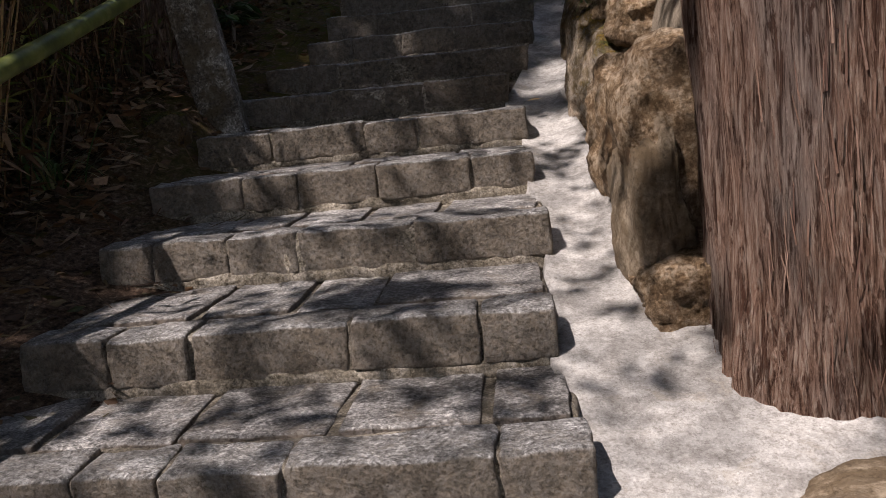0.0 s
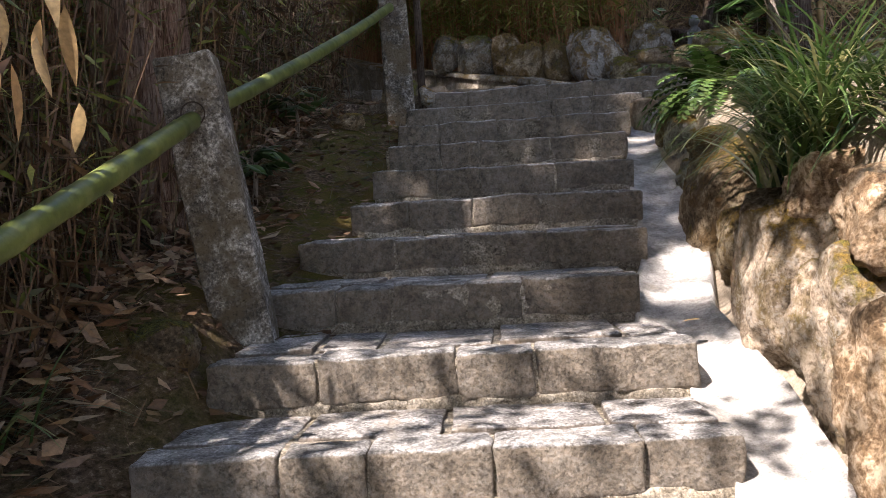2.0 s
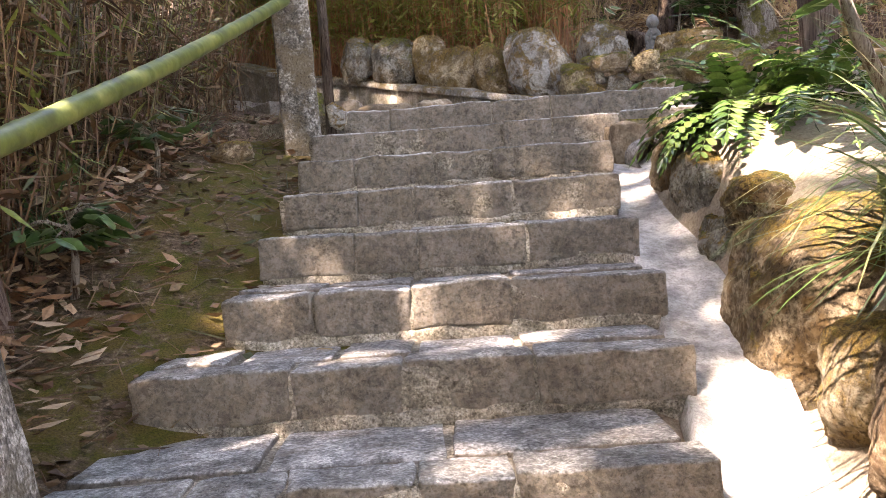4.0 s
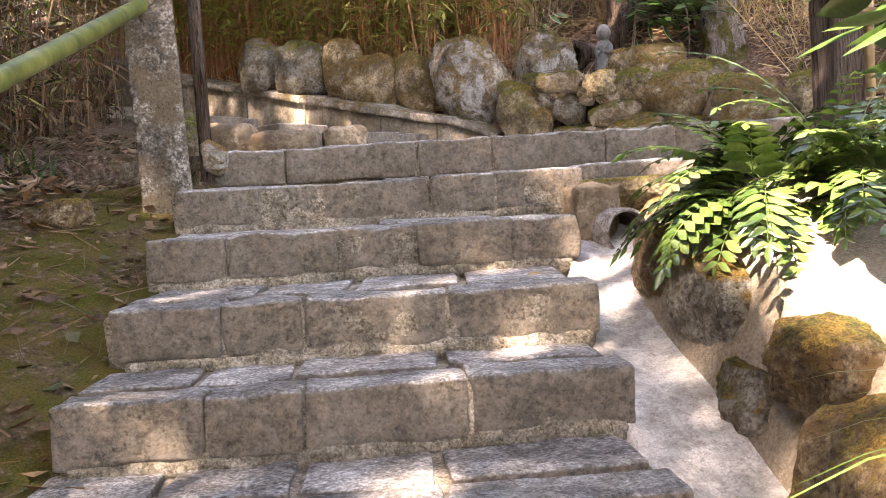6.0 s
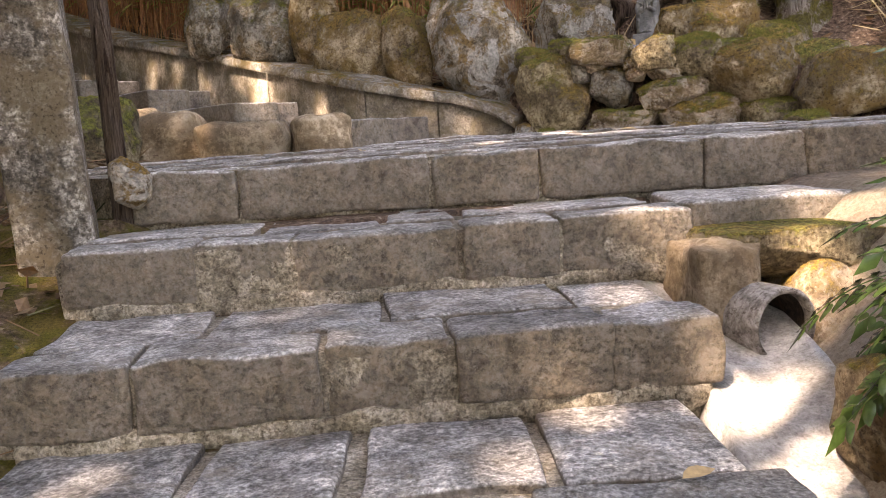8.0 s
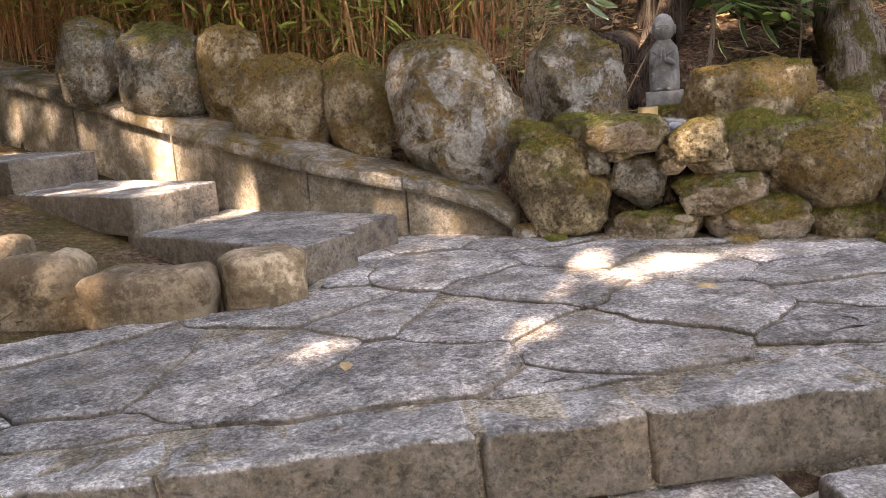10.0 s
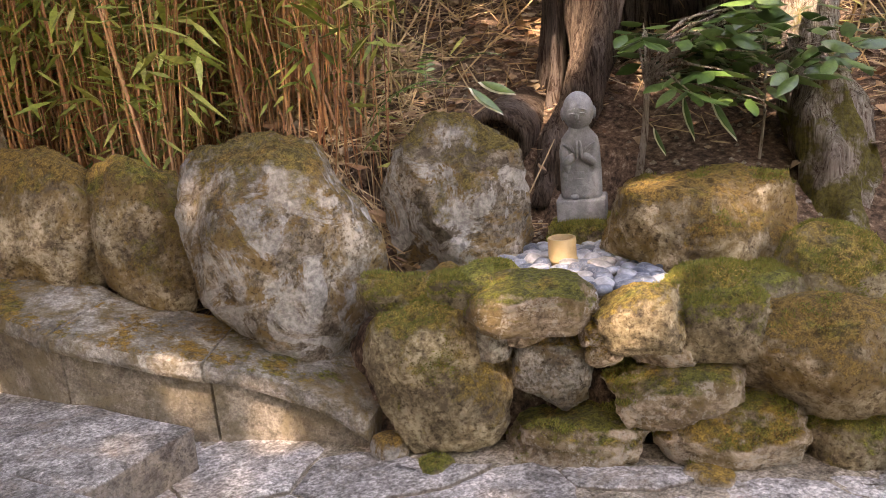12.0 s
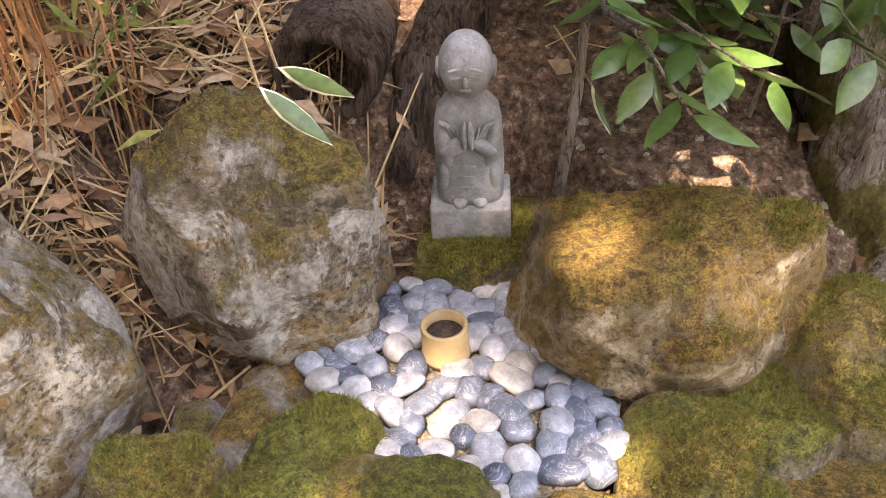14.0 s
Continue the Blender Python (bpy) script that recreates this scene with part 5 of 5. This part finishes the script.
def shrub(name, x, y, z, height, reach, n, size, mat, seed, label, lean=(0, 0), r=0.018, facing=None, low=0.6):
    rnd = random.Random(seed)
    random.seed(seed)
    plant = base(name, (x, y, z), label, "shrub")
    top = Vector((x + lean[0], y + lean[1], z + height))
    bot = Vector((x, y, z - 0.05))
    mid = (bot + top) / 2 + Vector((rnd.uniform(-0.03, 0.03), 0, 0))
    part("stem", tube([bot, mid, top], [r, r * 0.8, r * 0.5], 8), twig_mat, plant, "pale bare stem")
    for i in range(n):
        t = rnd.uniform(0, math.tau) if facing is None else facing + rnd.gauss(0, 1.1)
        a = bot.lerp(top, rnd.uniform(low, 1.0))
        b = a + Vector((math.cos(t), math.sin(t), rnd.uniform(-0.1, 0.5))) * reach * rnd.uniform(0.5, 1.0)
        m = (a + b) / 2 + Vector((0, 0, 0.03))
        part("branch", tube([a, m, b], [r * 0.4, r * 0.28, r * 0.14], 5), twig_mat, plant)
        for k in range(7):
            f = 0.35 + 0.65 * k / 6
            p = a.lerp(b, f)
            w = (b - a).normalized()
            s = w.cross(Vector((0, 0, 1))).normalized() * (1 if k % 2 else -1)
            lv = Leaves()
            lv.fine(p, w * 0.7 + s + Vector((0, 0, rnd.uniform(-0.5, 0.15))), size * rnd.uniform(0.8, 1.15), size * 0.45, 0.2)
            under(lv.put("leaf", mat, True), plant)


shrub("evergreen_sapling", 2.185, 11.19, 2.60, 0.50, 0.42, 30, 0.10, glossy_leaf, 701, "young evergreen sapling with glossy pointed leaves behind the shrine", (0.12, 0.05), 0.014, -0.4, 0.74)
shrub("evergreen_sapling", 2.62, 11.12, 2.62, 0.48, 0.42, 15, 0.10, glossy_leaf, 702, "young evergreen sapling with glossy pointed leaves behind the shrine", (-0.05, -0.1), 0.006)
shrub("laurel_shrub", 1.66, 7.12, 1.66, 0.58, 0.34, 13, 0.15, glossy_leaf, 703, "laurel shrub with big glossy leaves on the bank", (-0.30, -0.10), 0.03)
shrub("aucuba_shrub", -1.33, 8.55, ground(-1.33, 8.55), 0.30, 0.22, 10, 0.11, glossy_leaf, 704, "small dark green shrub on the mossy bank")
shrub("aucuba_shrub", -1.30, 7.30, 1.22, 0.30, 0.20, 9, 0.11, glossy_leaf, 705, "small dark green shrub on the mossy bank")


def striped_leaves():
    """Broad hanging bamboo-grass leaves with pale margins."""
    for i, (x, y, z, length, t) in enumerate(((2.36, 11.15, 2.93, 0.15, -0.2), (2.44, 11.12, 2.92, 0.16, 0.5), (2.28, 11.2, 2.84, 0.10, 0.2), (1.66, 11.22, 3.03, 0.13, -0.7), (1.70, 11.24, 3.04, 0.12, 0.3))):
        plant = base("bamboo_grass", (x, y, z), "broad green bamboo-grass leaf edged with white", "plant", "striped bamboo-grass leaves")
        way = Vector((math.sin(t) * 0.5, -0.45, -0.8)) if i < 3 else Vector((0.6 * math.cos(t), -0.6, -0.35 + 0.3 * math.sin(t)))
        side = way.cross(Vector((0.3, -1, 0.1)))
        lv = Leaves()
        lv.fine((x, y, z), way, length, length * 0.25, 0.05, side)
        edge = under(lv.put("margin", rim_mat, True), plant, "white dry margin")
        lv = Leaves()
        off = Vector((-0.002, -0.006, 0.004))
        lv.fine(Vector((x, y, z)) + way.normalized() * 0.008 + off, way, length * 0.93, length * 0.21, 0.05, side)
        under(lv.put("blade", glossy_leaf, True), plant)
        stem = Leaves()
        stem.stalk((x, y, z), (x + 0.04, y + 0.16, z + 0.05), 0.003)
        under(stem.put("stem", straw_mat), plant)


striped_leaves()


def withered_bunch():
    random.seed(9)
    rnd = random.Random(9)
    lv = Leaves()
    for _ in range(46):
        p = (-1.28 + rnd.gauss(0, 0.13), 4.62 + rnd.gauss(0, 0.16), 1.62 + rnd.gauss(0, 0.10))
        lv.fine(p, (rnd.gauss(0, 0.35), rnd.gauss(0, 0.35), -1), rnd.uniform(0.12, 0.20), rnd.uniform(0.035, 0.055), 0.1)
    for _ in range(14):
        q = (-1.28 + rnd.gauss(0, 0.12), 4.62 + rnd.gauss(0, 0.15), 1.68)
        lv.stalk((-1.85 + rnd.gauss(0, 0.1), 4.85 + rnd.gauss(0, 0.1), ground(-1.85, 4.85) - 0.05), q, 0.006)
    bunch = base("withered_bamboo_grass", (-1.85, 4.85, ground(-1.85, 4.85)), "withered tan bamboo-grass with drooping leaves", "plant")
    under(lv.put("leaves", needle_mat, True), bunch)


withered_bunch()


def log_stump():
    log = base("hollow_log", (1.85, 11.85, 2.9), "short rotten log with a dark hollow end", "log")
    bm = bmesh.new()
    n = 36
    prof = [(0.015, 0.10), (0.075, 0.06), (0.082, 0.0), (0.105, -0.005), (0.118, 0.02), (0.115, 0.5), (0.09, 0.9), (0.0, 0.92)]
    rings = []
    for r, y in prof:
        rings.append([bm.verts.new((k_r * math.cos(k * math.tau / n), y, k_r * math.sin(k * math.tau / n))) for k in range(n) for k_r in [max(0.004, r * (1 + 0.16 * noise.noise(Vector((math.cos(k * math.tau / n) * 2.2, math.sin(k * math.tau / n) * 2.2, y * 2)))))]])
    for a, b in zip(rings, rings[1:]):
        for k in range(n):
            bm.faces.new((a[k], a[(k + 1) % n], b[(k + 1) % n], b[k]))
    bmesh.ops.recalc_face_normals(bm, faces=bm.faces)
    part("bark", bm, hollow_bark, log).matrix_world = pose(1.93, 11.62, 2.80, 4, 0, -42)


log_stump()


# ---- thicket, litter ----
def thicket(name, label, n, where, tall, mat, lean=0.12, r=0.006):
    lv, tops = Leaves(), []
    rnd = random.Random(n)
    while n > 0:
        x, y, ok = where(rnd)
        if not ok:
            continue
        n -= 1
        z = ground(x, y)
        h = rnd.uniform(*tall)
        top = (x + rnd.gauss(0, lean) * h, y + rnd.gauss(0, lean) * h, z + h)
        lv.stalk((x, y, z - 0.05), top, r * rnd.uniform(0.6, 1.4))
        tops.append(((x, y, z), top))
    tagged(lv.put(name, mat), label, "bamboo", kind="stuff")
    return tops


def sprays(name, label, tops, per, size, mat, low=0.4, seed=4):
    lv = Leaves()
    rnd = random.Random(seed)
    random.seed(seed)
    for a, b in tops:
        for _ in range(per):
            f = rnd.uniform(low, 1.0)
            p = Vector(a).lerp(Vector(b), f) + Vector((rnd.gauss(0, 0.05), rnd.gauss(0, 0.05), 0))
            t = rnd.uniform(0, math.tau)
            ln = rnd.uniform(*size)
            lv.leaf(p, (math.cos(t), math.sin(t), rnd.uniform(-0.7, 0.6)), ln, ln * rnd.uniform(0.13, 0.2), 0.25)
    tagged(lv.put(name, mat, True), label, "foliage", kind="stuff")


def upper(rnd):
    x, y = rnd.uniform(-6.5, 1.6), rnd.uniform(11.0, 17.0)
    s = behind(x, y)
    return x, y, (0.45 if x < 0.9 else 0.75) < s < 3.6


def upper_right(rnd):
    x, y = rnd.uniform(1.2, 6.0), rnd.uniform(10.0, 15.5)
    s = behind(x, y)
    return x, y, (1.1 if x < 1.9 else 1.9 if x < 3.05 else 0.35) < s < 3.6


def bank(rnd):
    x = -1.45 - abs(rnd.gauss(0, 1.0))
    y = rnd.uniform(1.5, 13.0)
    return x, y, x > -5.5 and not (y > 9.8 and x > -1.6)


def bank_hedge(rnd):
    x, y = rnd.uniform(-6.0, -2.0), rnd.uniform(6.5, 15.0)
    return x, y, x < -2.0 - 0.25 * max(0.0, y - 10.0) and behind(x, y) < 0.2


tops = thicket("bamboo_thicket", "dense stand of thin reddish-brown bamboo canes", 4600, upper, (0.7, 2.0), cane_mat, 0.11, 0.0036)
sprays("bamboo_leaves", "yellow-green leaves of the dwarf bamboo thicket", tops, 9, (0.06, 0.15), sasa_mat, 0.25, 4)
sprays("bamboo_tops", "fresh green leaves at the tops of the bamboo thicket", tops, 6, (0.08, 0.2), fresh_mat, 0.6, 14)
tops = thicket("dry_undergrowth", "dry canes and twigs on the slope behind the shrine", 1500, upper_right, (0.3, 1.3), straw_mat, 0.45, 0.0035)
sprays("undergrowth_leaves", "dwarf bamboo leaves on the slope behind the shrine", tops[::2], 4, (0.07, 0.16), sasa_mat, 0.3, 5)
# canes take the dark dead-leaf colour to deepen the bank's shade
tops = thicket("bank_canes", "brown canes and stalks in the dark thicket beside the steps", 2400, bank, (0.3, 1.7), dead_mat, 0.2, 0.004)
sprays("bank_leaves", "green and dry leaves in the thicket beside the steps", tops, 10, (0.06, 0.18), dead_mat, 0.05, 6)
sprays("bank_green", "scattered green leaves in the thicket beside the steps", tops[::2], 5, (0.07, 0.17), sasa_mat, 0.3, 7)
hedge = thicket("hedge_canes", "tall dense dwarf bamboo behind the railing", 1500, bank_hedge, (1.4, 2.9), cane_mat, 0.10, 0.005)
sprays("hedge_leaves", "dense olive leaves of the bamboo behind the railing", hedge, 16, (0.09, 0.2), sasa_mat, 0.15, 8)


def litter():
    rnd = random.Random(31)
    random.seed(31)
    slope, bank_side = (Leaves(), Leaves()), (Leaves(), Leaves())
    n = 0
    while n < 19000:
        if n % 2:
            x, y = -0.62 - abs(rnd.gauss(0, 1.3)), rnd.uniform(1.5, 11.5)
            if x > -1.25 and rnd.random() < 0.6:
                continue
        else:
            x, y = rnd.uniform(-4, 4.2), rnd.uniform(9.4, 14.0)
            s = behind(x, y)
            if s < 0.3 or (s < 0.5 and rnd.random() < 0.5):
                continue
            if 1.55 < x < 3.0 and s < (0.95 if x > 1.9 else 0.62) and rnd.random() < 0.8:
                continue
        if 1.95 < x < 2.95 and s < 1.3 and n % 2 == 0 and rnd.random() < 0.8:
            continue
        lv, st = bank_side if n % 2 else slope
        n += 1
        z = ground(x, y) + rnd.uniform(0.002, 0.03)
        t = rnd.uniform(0, math.tau)
        if rnd.random() < 0.35:
            ln = rnd.uniform(0.05, 0.17)
            st.stalk((x, y, z + 0.004), (x + math.cos(t) * ln, y + math.sin(t) * ln, max(z, ground(x + math.cos(t) * ln, y + math.sin(t) * ln) + 0.01) + rnd.uniform(0, 0.05)), rnd.uniform(0.0015, 0.004))
        else:
            ln = rnd.uniform(0.035, 0.10)
            lv.leaf((x, y, z + 0.006), (math.cos(t), math.sin(t), rnd.uniform(-0.25, 0.5)), ln * 0.85, ln * rnd.uniform(0.3, 0.6), 0.15)
    for _ in range(3600):
        x, y = rnd.uniform(0.7, 1.95), rnd.uniform(11.4, 12.9)
        s = behind(x, y)
        if not 0.42 < s < 1.7:
            continue
        z, t, ln = ground(x, y) + rnd.uniform(0.005, 0.06), rnd.uniform(0, math.tau), rnd.uniform(0.05, 0.22)
        if rnd.random() < 0.5:
            slope[1].stalk((x, y, z), (x + math.cos(t) * ln, y + math.sin(t) * ln, ground(x + math.cos(t) * ln, y + math.sin(t) * ln) + rnd.uniform(0.01, 0.10)), rnd.uniform(0.0015, 0.0035))
        else:
            slope[0].leaf((x, y, z), (math.cos(t), math.sin(t), rnd.uniform(-0.3, 0.6)), ln * 0.6, ln * rnd.uniform(0.15, 0.35), 0.2)
    heap = Leaves()
    for _ in range(4200):  # reddish leaves heaped between the moss and the thicket
        x, y = rnd.uniform(-2.4, -1.05), rnd.uniform(4.6, 9.7)
        if rnd.random() > smooth(-1.0, -1.45, x):
            continue
        t, ln = rnd.uniform(0, math.tau), rnd.uniform(0.05, 0.13)
        heap.leaf((x, y, ground(x, y) + rnd.uniform(0.005, 0.10)), (math.cos(t), math.sin(t), rnd.uniform(-0.5, 0.6)), ln, ln * rnd.uniform(0.3, 0.55), 0.2)
    tagged(heap.put("fallen_leaves", litter_mat), "reddish-brown leaves heaped along the bank", "leaves", kind="stuff")
    tagged(slope[0].put("fallen_leaves", litter_mat), "brown fallen leaves covering the slope", "leaves", kind="stuff")
    tagged(slope[1].put("fallen_twigs", straw_mat), "dry twigs and straw lying on the slope", "twigs", kind="stuff")
    tagged(bank_side[0].put("fallen_leaves", dead_mat), "dark dead leaves on the bank beside the steps", "leaves", kind="stuff")
    tagged(bank_side[1].put("fallen_twigs", dead_mat), "dark dead twigs on the bank beside the steps", "twigs", kind="stuff")


litter()


def far_woods():
    """Dim woodland added round the place to block low sky light, trunks and foliage too far off to count."""
    rnd = random.Random(91)
    random.seed(91)
    lv, st = Leaves(), Leaves()
    for i in range(200):
        t = rnd.uniform(0, math.tau)
        d = rnd.uniform(8.5, 26)
        x, y = d * math.cos(t), 7 + d * math.sin(t)
        if -1.5 < x < 1.5 and y < 5 or i > 149 and not (x < -5 and y > 8):
            continue
        z = ground(x, y)
        st.stalk((x, y, z - 0.3), (x + rnd.gauss(0, 0.3), y, z + 9), rnd.uniform(0.08, 0.25))
        for _ in range(55):
            p = (x + rnd.gauss(0, 1.3), y + rnd.gauss(0, 1.3), z + rnd.uniform(0.3, 9))
            a = rnd.uniform(0, math.tau)
            lv.leaf(p, (math.cos(a), math.sin(a), rnd.uniform(-0.5, 0.5)), rnd.uniform(0.4, 0.9), rnd.uniform(0.25, 0.5), 0.2)
    tagged(st.put("woodland_trunks", grey_bark), "trunks of the surrounding woodland", "trees", kind="stuff")
    tagged(lv.put("woodland_leaves", crown_mat), "foliage of the surrounding woodland", "trees", kind="stuff")


far_woods()


# ---- small things ----
def bark_strips():
    rnd = random.Random(55)
    lv = Leaves()
    at, r0 = Vector((1.47, 3.72, -0.12)), 0.36
    for _ in range(1300):
        t = rnd.uniform(math.pi * 0.8, math.pi * 1.75)
        z = rnd.uniform(0.0, 2.6)
        r = r0 + 0.10 * math.exp(-(z + 0.2) * 3.2) - 0.02 * z + rnd.uniform(-0.004, 0.014)
        side = Vector((-math.sin(t), math.cos(t), 0))
        p = at + Vector((math.cos(t) * r - 0.075 * z, math.sin(t) * r + 0.02 * z, z))
        ln, w = rnd.uniform(0.03, 0.14), rnd.uniform(0.001, 0.0032)
        way = Vector((-0.05, 0, 1)) + side * rnd.gauss(0, 0.10)
        out = Vector((math.cos(t), math.sin(t), 0))
        n = len(lv.v)
        for f, o in ((0, 0.0), (0.5, 0.004), (1.0, rnd.uniform(0.0, 0.010))):
            for sg in (-1, 1):
                lv.v.append(tuple(p + way * ln * f + side * sg * w * (1 - 0.5 * f) + out * o))
        lv.f += [(n, n + 1, n + 3, n + 2), (n + 2, n + 3, n + 5, n + 4)]
    cedar = next(o for o in scene.objects if o.name == "cedar_tree")
    tagged(under(lv.put("bark_strip", strip_mat), cedar, "peeling strips of fibrous bark"), kind="stuff")


bark_strips()


def gravel():
    rnd = random.Random(66)
    verts, faces = [], []
    for _ in range(900):
        x, y = rnd.uniform(1.5, 3.2), rnd.uniform(10.6, 12.6)
        s = behind(x, y)
        if s < 0.45 or s > 1.6:
            continue
        z, k = ground(x, y), rnd.uniform(0.004, 0.014)
        n = len(verts)
        verts += [(x + k * a * rnd.uniform(0.7, 1.3), y + k * b * rnd.uniform(0.7, 1.3), z + k * c * 0.8) for a, b, c in ((1, 0, 0), (0, 1, 0), (-1, 0, 0), (0, -1, 0), (0, 0, 1), (0, 0, -1))]
        faces += [(n, n + 1, n + 4), (n + 1, n + 2, n + 4), (n + 2, n + 3, n + 4), (n + 3, n, n + 4), (n + 1, n, n + 5), (n + 2, n + 1, n + 5), (n + 3, n + 2, n + 5), (n, n + 3, n + 5)]
    tagged(from_lists("gravel", verts, faces, mortar), "small stones strewn over reddish soil behind the statue", "gravel", kind="stuff")


gravel()

for x, y, z, t, seed in ((0.62, 7.86, 1.545, 20, 1), (0.28, 9.75, 2.095, 75, 2), (-0.35, 6.82, 1.005, 140, 3), (0.72, 5.75, 0.655, 200, 4), (1.35, 9.95, 2.105, 310, 5)):
    random.seed(seed)
    lv = Leaves()
    lv.fine((x, y, z + 0.012), (math.cos(radians(t)), math.sin(radians(t)), 0.05), 0.075, 0.032, 0.08, (-math.sin(radians(t)), math.cos(radians(t)), 0.2))
    tagged(lv.put("fallen_leaf", needle_mat, True), "single dry tan leaf lying on the steps", "leaf", "dry leaves on the steps")
pole = mesh_ob("wooden_pole", tube([(-0.505, 9.44, 1.7), (-0.51, 9.45, 2.5), (-0.515, 9.46, 3.3)], [0.032, 0.03, 0.028], 14), hollow_bark)
tagged(pole, "thin dark wooden pole standing behind the post", "pole")


wood_mat = bark_material("weathered_wood", (0.055, 0.035, 0.026), (0.10, 0.068, 0.052), (0.16, 0.115, 0.09))
cord_mat = leaf_material("black_cord", [(0.012, 0.011, 0.010), (0.02, 0.018, 0.016)], 0.7, 0.0)


def bamboo_fence():
    x, y = 2.07, 8.50
    z = ground(x, y)
    ob = mesh_ob("wooden_post", grid_box(0.14, 0.14, 1.5, 0.008, (3, 3, 14), 0.003, 17), wood_mat)
    ob.matrix_world = pose(x, y, z + 0.65, 0, 0, 12)
    tagged(ob, "square dark brown wooden post beside the ferns", "post")
    fence = base("bamboo_fence", (x + 0.16, y + 0.02, z), "pale yellow bamboo fence tied with black cord", "fence")
    part("upright", tube([(x + 0.17, y + 0.05, z - 0.1), (x + 0.17, y + 0.05, z + 0.62), (x + 0.17, y + 0.05, z + 1.2)], [0.02, 0.021, 0.02], 14), cup_mat, fence)
    for h in (0.25, 0.60):
        part("cross_pole", tube([(x + 0.06, y, z + h), (x + 0.5, y - 0.02, z + h + 0.01), (x + 1.3, y - 0.06, z + h)], [0.018, 0.019, 0.018], 14), cup_mat, fence)
        for d in (-0.016, -0.004, 0.008):
            part("cord", tube([(x + 0.17 + 0.03 * math.cos(k * math.tau / 12), y + 0.025 + 0.05 * math.sin(k * math.tau / 12), z + h + d * 1.5 + 0.02 * math.cos(k * math.tau / 12)) for k in range(13)], [0.004] * 13, 5), cord_mat, fence)


bamboo_fence()


# ---- moss cushions on the stones ----
moss_mat = leaf_material("moss_blade", [(0.09, 0.11, 0.015), (0.16, 0.175, 0.028), (0.24, 0.23, 0.05), (0.17, 0.12, 0.03)], 0.8, 0.3)


def moss_on(ob, amount, seed, low=0.05):
    """Short upright blades over the upper faces of a stone, in patches."""
    rnd = random.Random(seed)
    m = ob.matrix_world
    turn = m.to_3x3().inverted().transposed()
    lv = Leaves()
    for f in ob.data.polygons:
        n = (turn @ f.normal).normalized()
        c = m @ f.center
        cover = n.z * 0.8 - low + 0.9 * noise.noise(c * 7 + Vector((seed, 0, 0))) + 0.35 * noise.noise(c * 24)
        if cover < 0.25:
            continue
        ring = [m @ ob.data.vertices[i].co for i in f.vertices]
        count = f.area * amount * min(1.0, cover * 1.6)
        for _ in range(int(count + rnd.random())):
            a, b = rnd.random(), rnd.random()
            if a + b > 1:
                a, b = 1 - a, 1 - b
            p = ring[0] + (ring[1] - ring[0]) * a + (ring[2] - ring[0]) * b
            way = (n + Vector((rnd.gauss(0, 0.45), rnd.gauss(0, 0.45), 0.25 + rnd.gauss(0, 0.3)))).normalized()
            side = way.cross(Vector((rnd.gauss(0, 1), rnd.gauss(0, 1), 0.3))).normalized() * rnd.uniform(0.0010, 0.0018)
            k = len(lv.v)
            lv.v += [tuple(p - side), tuple(p + side), tuple(p + way * rnd.uniform(0.004, 0.013))]
            lv.f.append((k, k + 1, k + 2))
    if lv.v:
        tagged(under(lv.put("moss", moss_mat), ob, "short green moss"), kind="stuff")


for i, ob in enumerate([o for o in scene.objects if o.parent is None and o.type == "MESH" and o.name.split(".")[0] in ("wall_stone", "plinth_stone", "boulder", "lintel_stone")]):
    kind = ob.data.materials[0].name
    if kind in ("moss_covered_stone", "brown_boulder", "dry_wall_stone") and ob.location.y > 9.8 and 1.1 < ob.location.x < 2.9:
        moss_on(ob, 85000, i, {"moss_covered_stone": 0.36, "brown_boulder": 0.58, "dry_wall_stone": 0.72}[kind])
